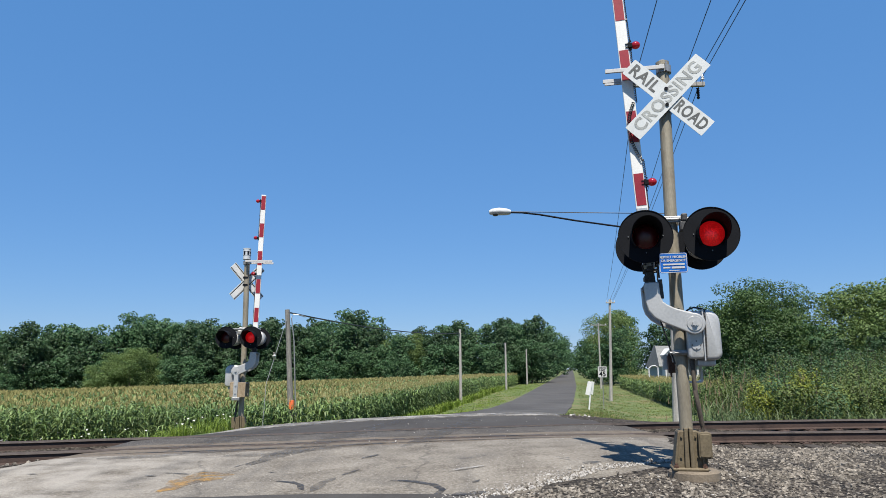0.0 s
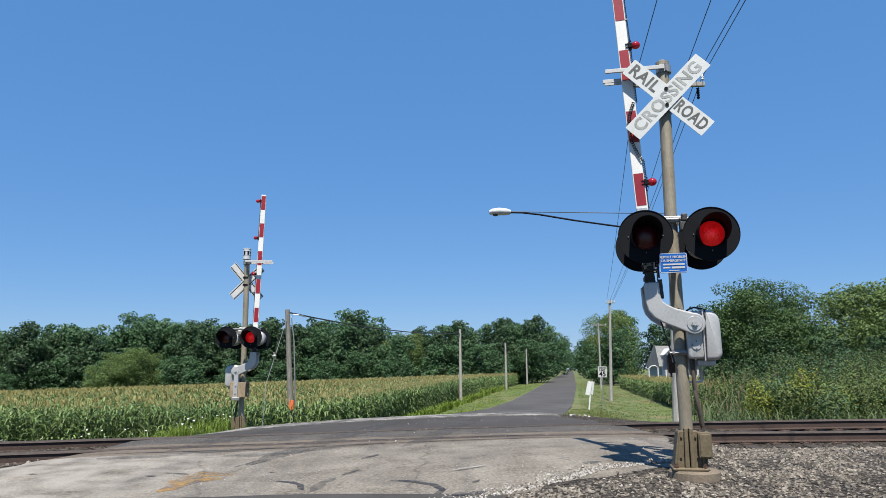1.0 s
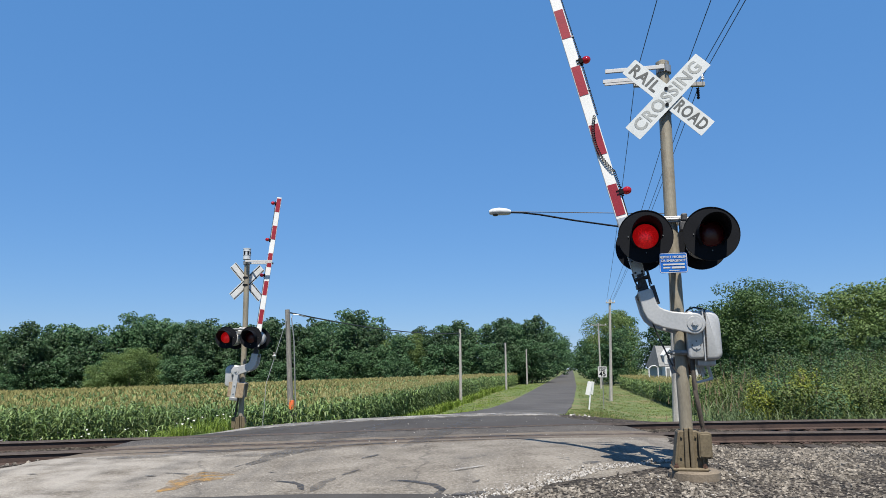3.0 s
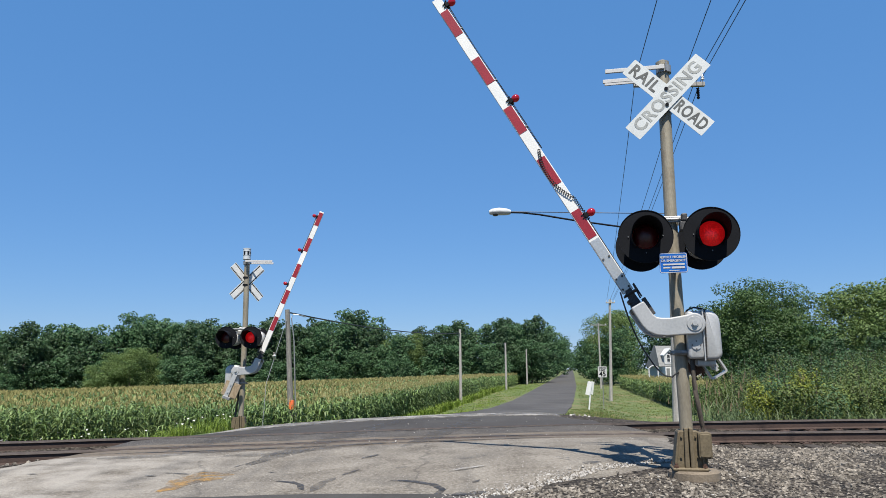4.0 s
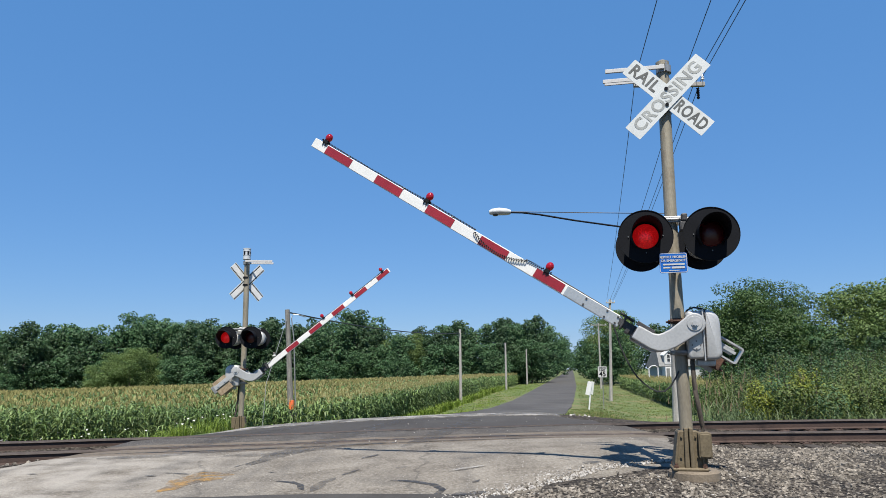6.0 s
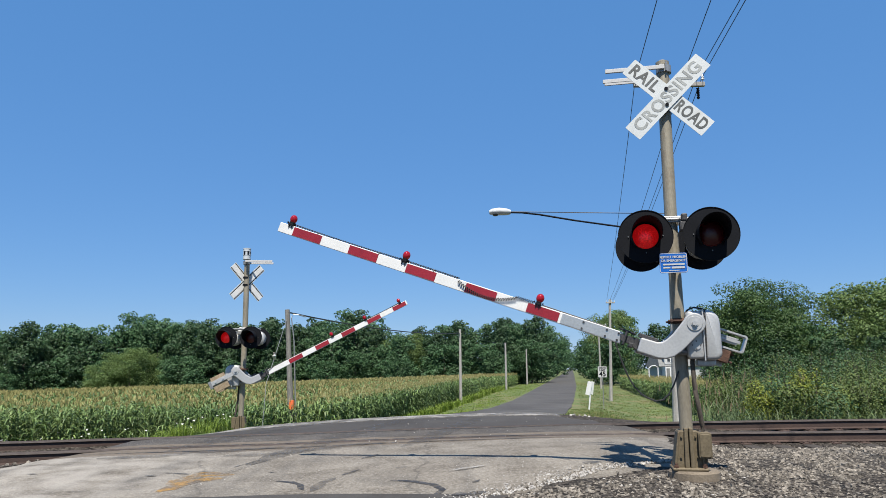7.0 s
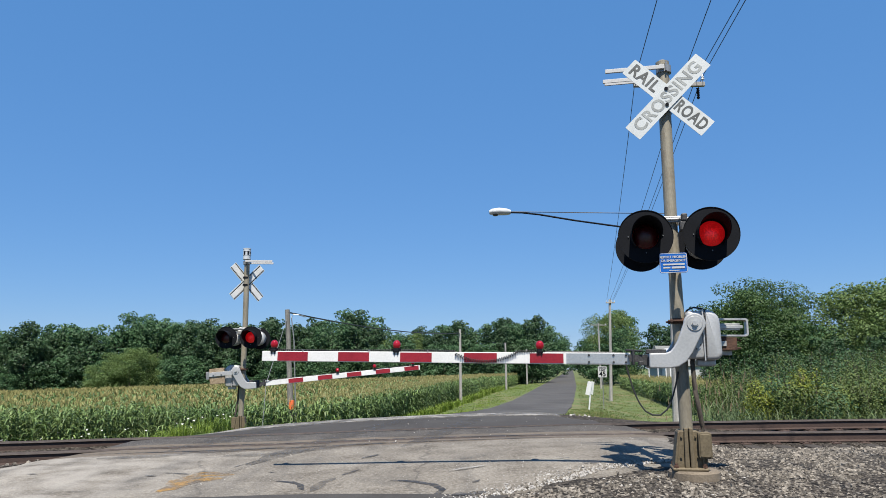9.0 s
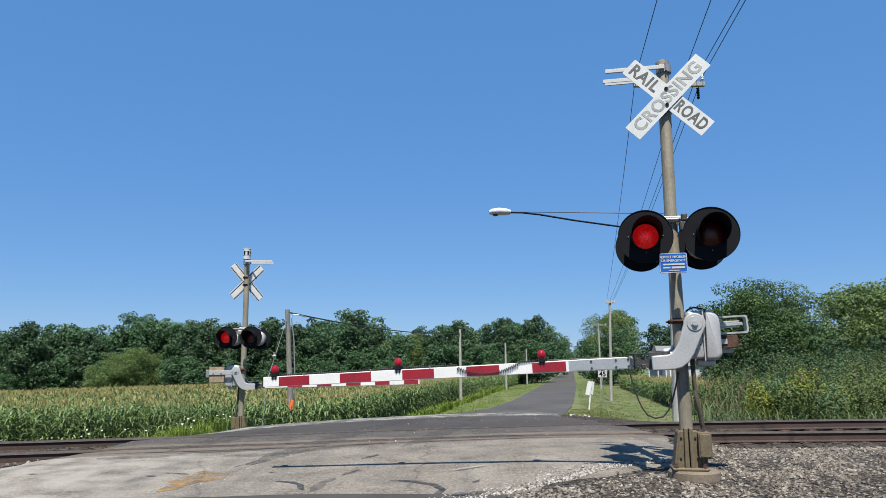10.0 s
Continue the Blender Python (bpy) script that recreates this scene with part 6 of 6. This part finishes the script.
def pole(x, y, top, r, lean=(0.0, 0.0), label="weathered grey wooden utility pole", group="utility poles", arm=0.0, wood=M_POLE):
    g = ground_z(x, y)
    ob = thing("utility_pole", pose(x, y, g), label, "utility pole", group)
    h = top - g
    part("shaft", tube((0, 0, -0.5), (lean[0], lean[1], h), r, r * 0.72, 14), wood, ob, "", True)
    if arm:
        part("crossarm", box((lean[0], -r, h - 0.35), (arm, 0.1, 0.12), None, 0.008, 1), M_POLE, ob)
        for s in (-0.45, -0.15, 0.15, 0.45):
            bm = bmesh.new()
            add_tube(bm, (lean[0] + s * arm, -r, h - 0.29), (lean[0] + s * arm, -r, h - 0.12), 0.045, 0.03, 10)
            part("insulator", bm, M_LAMPHEAD, ob)
    return ob


# pole that carries the street lamp and wires, just across the track
PX, PY = 6.36, 20.0
near_pole = pole(PX, PY, 9.75, 0.12, (0.36, 0), "tall grey wooden pole with crossarm and street lamp")
g0 = ground_z(PX, PY)
bm = box((0.36, -0.16, 9.5 - g0), (2.1, 0.11, 0.13), None, 0.01, 1)
arm_ob = part("crossarm", bm, M_POLE, near_pole, "wooden crossarm")
for s in (-0.98, 0.82, 1.0):
    bm = bmesh.new()
    add_tube(bm, (0.36 + s, -0.16, 9.56 - g0), (0.36 + s, -0.16, 9.66 - g0), 0.02, n=8)
    for k in range(3):
        add_tube(bm, (0.36 + s, -0.16, 9.66 + k * 0.05 - g0), (0.36 + s, -0.16, 9.7 + k * 0.05 - g0), 0.055 - k * 0.008, 0.04 - k * 0.008, 12)
    part("insulator", bm, M_LAMPHEAD, arm_ob, "pale ribbed insulator")
bm = bmesh.new()
for k in range(5):
    add_tube(bm, (1.2, -0.16, 9.38 - k * 0.07 - g0), (1.2, -0.16, 9.33 - k * 0.07 - g0), 0.05, 0.03, 10)
part("hanging_insulator", bm, M_BLACK, arm_ob)
bm = bmesh.new()
lz0 = -g0
add_path(bm, [(0.25, -0.15, 5.02 + lz0), (-1.2, -0.2, 5.21 + lz0), (-2.6, -0.2, 5.42 + lz0), (-3.6, -0.2, 5.6 + lz0), (-4.1, -0.2, 5.66 + lz0), (-4.5, -0.2, 5.67 + lz0)], 0.026, 8)
arm2 = part("lamp_arm", bm, M_BLACK, near_pole, "long dark bracket arm of the street lamp", True)
bm = bmesh.new()
add_path(bm, [(0.3, -0.15, 5.6 + lz0), (-4.4, -0.2, 5.69 + lz0)], 0.012, 6)
part("arm_stay", bm, M_RUBBER, near_pole)
bm = bmesh.new()
add_path(bm, [(-4.42, -0.2, 5.68 + lz0), (-4.55, -0.2, 5.69 + lz0), (-4.75, -0.2, 5.70 + lz0), (-4.95, -0.2, 5.69 + lz0), (-5.03, -0.2, 5.67 + lz0)], lambda f: 0.05 + 0.06 * math.sin(math.pi * min(1, f * 0.9 + 0.08)), 14)
for v in bm.verts:
    v.co.y = -0.2 + (v.co.y + 0.2) * 1.3
head = part("lamp_head", bm, M_LAMPHEAD, near_pole, "pale grey cobra-head street lamp", True)
bm = bmesh.new()
bmesh.ops.create_uvsphere(bm, u_segments=14, v_segments=8, radius=0.09)
for v in bm.verts:
    v.co.z *= 0.55
bmesh.ops.translate(bm, verts=bm.verts, vec=(-4.85, -0.2, 5.61 + lz0))
part("lamp_glass", bm, M_GLASS, head, "", True)

# the next pole along the road and the wires over the crossing
FX, FY = 16.85, 71.7
pole(16.49, 71.7, 8.15, 0.17, (0.36, 0), "tall thin wooden pole beside the corn", arm=0.9)
EYE_V = Vector(EYE)


def overhead(end_x, way, far_x):
    """A wire from the far pole over the near pole's crossarm and on over the viewer's head."""
    a = Vector((PX + 0.36 + end_x, PY - 0.16, 9.74))
    q = EYE_V + Vector(way) * ((9.9 - EYE_V.z) / way[2])
    b = a + (q - a) * (52.0 / (q - a).length)
    wire((FX + far_x, FY - 0.17, 8.1), a, 0.35, 0.011)
    wire(a, b, 0.0, 0.011)


overhead(-0.98, (0.305, 0.927, 0.512), -0.35)
overhead(0.42, (0.381, 0.927, 0.511), 0.0)
overhead(0.82, (0.422, 0.927, 0.511), 0.25)
overhead(1.0, (0.430, 0.927, 0.511), 0.35)

# poles along the left side of the road, and further ones on the right
for x, y, top, r in ((1.5, 65.9, 4.95, 0.15), (9.0, 104.7, 5.1, 0.17), (16.1, 140, 5.1, 0.17), (22.8, 176, 5.3, 0.18), (28.5, 208, 5.4, 0.18)):
    pole(x, y, top, r, label="plain pale wooden pole at the edge of the corn", group="poles along the road")
pole(25.85, 119, 8.75, 0.16, label="wooden pole with a long crossarm far along the road", arm=2.6)
pole(34.6, 165, 8.9, 0.17)
wire((1.5, 65.9, 4.8), (9.0, 104.7, 4.95), 0.3, 0.012)

# leaning pole stump near the far mast with its cable and guy
sx, sy = -6.85, 33.0
stub = pole(sx, sy, 4.08, 0.15, (-0.42, 0), "leaning grey weathered pole with an orange marker", "utility poles", wood=M_STUMP)
sg = ground_z(sx, sy)
part("marker", box((-0.07, -0.2, -0.25 - sg), (0.2, 0.1, 0.42), None, 0.004, 1), M_ORANGE, stub, "orange reflective marker")
bm = bmesh.new()
add_tube(bm, (0.19, -0.1, 0), (-0.05, -0.1, 2.6 - sg), 0.03, n=8)
add_path(bm, [(-0.05, -0.1, 2.6 - sg), (-0.2, -0.08, 3.7 - sg), (-0.12, -0.05, 3.85 - sg), (0.1, 0, 3.84 - sg), (0.4, 0.2, 3.75 - sg)], 0.025, 6)
part("riser", bm, M_STEEL, stub, "grey cable riser on the pole")
wire((sx - 0.35, sy, 3.95), (1.5, 65.9, 4.6), 0.37, 0.035, "thick black cable sagging between the poles")
bm = bmesh.new()
wire_mesh(bm, (sx - 0.42, sy - 0.1, 3.6), (-7.38, 29.9, 0.75), 0.0, 0.012)
wire_mesh(bm, (-7.38, 29.9, 0.75), (-7.33, 29.0, ground_z(-7.33, 29.0)), 0.0, 0.012)
guy = tagged(part("guy_wire", bm, M_STEEL), "thin guy wire down from the leaning pole", "wire")
bm = bmesh.new()
add_path(bm, [(-7.345, 31.2, 1.78), (-7.35, 31.1, 1.84), (-7.355, 31.0, 1.92), (-7.36, 31.05, 2.05)], lambda f: 0.05 + 0.03 * math.sin(math.pi * f), 10)
part("strain_insulator", bm, M_PAINTWHITE, guy, "white strain insulator", True)


# speed limit sign
def speed_sign(x, y, z0, z1, w):
    g = ground_z(x, y)
    ob = thing("speed_limit_sign", pose(x, y, g), "white speed limit 45 sign on a thin steel post", "road sign")
    part("post", box((0, 0.03, (z1 - g) / 2 - 0.2), (0.05, 0.03, z1 - g + 0.4)), M_STEEL, ob)
    bm = bmesh.new()
    add_plate(bm, rounded(-w / 2, w / 2, z0 - g, z1 - g, 0.04, 4), -0.004, 0.0)
    pl = part("plate", bm, M_PAINTWHITE, ob)
    mid, h = (z0 + z1) / 2 - g, z1 - z0
    up = pose(0, 0, 0, 90, 0, 0)
    lettering("number", "45", h * 0.62, Matrix.Translation((0, -0.008, mid - h * 0.22)) @ up, M_BLACK, pl)
    lettering("words", "SPEED", h * 0.24, Matrix.Translation((0, -0.008, mid + h * 0.34)) @ up, M_BLACK, pl)
    lettering("words", "LIMIT", h * 0.24, Matrix.Translation((0, -0.008, mid + h * 0.14)) @ up, M_BLACK, pl)
    return ob


speed_sign(11.22, 51.0, 0.64, 1.40, 0.62)
# white marker boards on a leaning post by the far shoulder
gx, gy = 9.05, 45.0
gg = ground_z(gx, gy)
mk = thing("marker_boards", pose(gx, gy, gg), "two white boards on a leaning white post", "road sign")
part("post", tube((-0.12, 0, -0.3), (0.12, 0, 0.45 - gg), 0.05, n=10), M_WHITE, mk)
part("board", box((0.0, 0, 0), (0.30, 0.02, 0.85), pose(-0.05, -0.06, 0.05 - gg, 0, 14, -25), 0.006, 1), M_WHITE, mk)
part("board", box((0.0, 0, 0), (0.24, 0.02, 0.8), pose(0.19, 0.06, 0.05 - gg, 0, 14, 40), 0.006, 1), M_WHITE, mk)


# the far house among the trees
def house():
    hx, hy = 37.5, 115.0
    g = ground_z(hx, hy)
    ob = thing("house", pose(hx, hy, g), "grey two-storey house with white trim behind the corn", "house")
    b = -g
    part("wall", box((0, 0, (1.6 + b) / 2), (7.6, 7, 1.6 + b)), M_SIDING, ob)
    bm = bmesh.new()
    add_plate(bm, [(-4.2, 1.5 + b), (4.2, 1.5 + b), (3.8, 4.75 + b), (-3.7, 4.75 + b)], -0.5, 0.5)
    for v in bm.verts:
        v.co.y = -3.8 if v.co.z < 2 + b and v.co.y < 0 else 3.8 if v.co.z < 2 + b else v.co.y
    part("roof", bm, M_ROOF, ob, "grey shingled roof")
    bm = bmesh.new()
    add_plate(bm, [(-3.3, 1.8 + b), (-1.5, 1.8 + b), (-1.5, 3.3 + b), (-2.4, 4.2 + b), (-3.3, 3.3 + b)], -3.6, -1.0)
    dm = part("dormer", bm, M_SIDING, ob)
    bm = bmesh.new()
    for s in (-1, 1):
        add_plate(bm, [(-2.4, 4.3 + b), (-2.4 + s * 1.05, 3.25 + b), (-2.4 + s * 1.05, 3.1 + b), (-2.4, 4.12 + b)], -3.75, -1.0)
    part("dormer_trim", bm, M_TRIM, dm, "white gable trim")
    win = part("window", box((-2.4, -3.63, 2.75 + b), (1.1, 0.08, 1.3)), M_TRIM, ob, "white framed window")
    for dx in (-0.27, 0.27):
        for dz in (-0.3, 0.3):
            part("pane", box((-2.4 + dx, -3.68, 2.75 + dz + b), (0.42, 0.03, 0.5)), M_GLASS, win)
    part("garage_wall", box((-2.6, -4.4, (1.4 + b) / 2), (2.4, 2.2, 1.4 + b)), M_TRIM, ob, "white low front wing")
    part("door", box((-3.4, -5.53, (1.2 + b) / 2), (0.5, 0.06, 1.2 + b)), M_ROOF, ob)
    bm = bmesh.new()
    add_path(bm, [(-5.9, -4, 0), (-5.9, -4, 1.2 + b), (-5.5, -4, 1.55 + b), (-4.9, -4, 1.6 + b), (-4.5, -4, 1.3 + b), (-4.5, -4, 0)], 0.09, 6)
    arb = tagged(part("garden_arch", bm, M_TRIM), "white garden arch beside the house", "arch")
    arb.matrix_basis = pose(hx, hy, g)


house()


# cable that hangs in a loop from the mast to the root of the gate arm, in short links
LINKS, CABLE = 14, 1.26
CABLE_END = Vector((-0.06, -0.06, 1.2))


def cable_points(angle):
    """The loop's points in the signal's space for one angle of the arm."""
    a = PIVOT @ pose(0, 0, 0, 0, angle, 0) @ Vector((-0.74, -0.03, -0.47))
    b = CABLE_END
    lo, hi = 0.0, 2.0
    for _ in range(30):
        sag = (lo + hi) / 2
        pts = [a.lerp(b, i / 60) - Vector((0, 0, sag * (1 - abs(2 * i / 60 - 1) ** 2.6))) for i in range(61)]
        ln = sum((q - p).length for p, q in zip(pts, pts[1:]))
        lo, hi = (sag, hi) if ln < CABLE else (lo, sag)
    out, acc, k = [pts[0]], 0.0, 1
    for p, q in zip(pts, pts[1:]):
        acc += (q - p).length
        while k <= LINKS and acc >= CABLE * k / LINKS - 1e-3:
            out.append(q)
            k += 1
    while len(out) <= LINKS:
        out.append(pts[-1])
    return out


link_me = None
cable_links = []
for k in range(LINKS):
    if link_me is None:
        bm = bmesh.new()
        add_path(bm, [(0, 0, -0.052), (0, 0, 0.0), (0, 0, 0.052)], 0.009, 6)
        ob = part("cable_link", bm, M_RUBBER, near_signal, "black rubber cable hanging in a loop")
        link_me = ob.data
    else:
        ob = shared("cable_link", link_me, near_signal, Matrix())
    cable_links.append(ob)


def link_pose(p, q):
    d = q - p
    ang = math.degrees(math.atan2(d.x, -d.z))
    m = (p + q) / 2
    return Matrix.Translation(m) @ pose(0, 0, 0, 0, -ang, 0) @ Matrix.Rotation(math.atan2(d.y, math.hypot(d.x, d.z)), 4, 'X')


# ---- motions ----
NEAR_TURN = [(0, 86.75), (2.0, 86.75), (2.3, 86.60), (2.5, 85.85), (2.7, 82.35), (3.8, 63.25), (4.0, 60.15), (4.5, 53.30), (5.0, 46.45), (5.5, 39.65),
             (7.0, 19.58), (7.5, 13.52), (8.0, 7.68), (8.5, 3.56), (9.0, 1.11), (9.5, -1.11), (10.0, -2.50)]
FAR_TURN = [(0, 88.4), (2.0, 88.4), (2.5, 88.2), (2.75, 86.5), (3.8, 71.7), (4.0, 68.6), (4.5, 61.05), (5.0, 53.75), (5.5, 46.2),
            (6.8, 29.0), (7.0, 26.8), (7.5, 21.05), (8.0, 15.3), (8.5, 9.66), (9.0, 5.37), (9.5, 2.86), (10.0, 0.82)]


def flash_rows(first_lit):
    """The added drum turns half round every two thirds of a second, in place of switching the lamp."""
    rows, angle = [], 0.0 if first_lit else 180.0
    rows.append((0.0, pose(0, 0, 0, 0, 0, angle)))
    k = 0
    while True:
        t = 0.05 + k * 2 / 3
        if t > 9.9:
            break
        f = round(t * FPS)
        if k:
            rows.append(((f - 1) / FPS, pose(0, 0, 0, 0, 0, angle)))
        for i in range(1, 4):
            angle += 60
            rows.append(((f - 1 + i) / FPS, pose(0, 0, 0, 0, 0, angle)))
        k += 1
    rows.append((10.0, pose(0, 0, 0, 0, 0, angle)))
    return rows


def motions():
    for gate, table in ((near_gate, NEAR_TURN), (far_gate, FAR_TURN)):
        # the arm lies along -x of its signal, so that it rises with a turn about +y
        walk(gate, [(t, PIVOT @ pose(0, 0, 0, 0, a, 0)) for t, a in table])
    loops = [(t, cable_points(a)) for t, a in NEAR_TURN]
    for k, link in enumerate(cable_links):
        walk(link, [(t, link_pose(pts[k], pts[k + 1])) for t, pts in loops])
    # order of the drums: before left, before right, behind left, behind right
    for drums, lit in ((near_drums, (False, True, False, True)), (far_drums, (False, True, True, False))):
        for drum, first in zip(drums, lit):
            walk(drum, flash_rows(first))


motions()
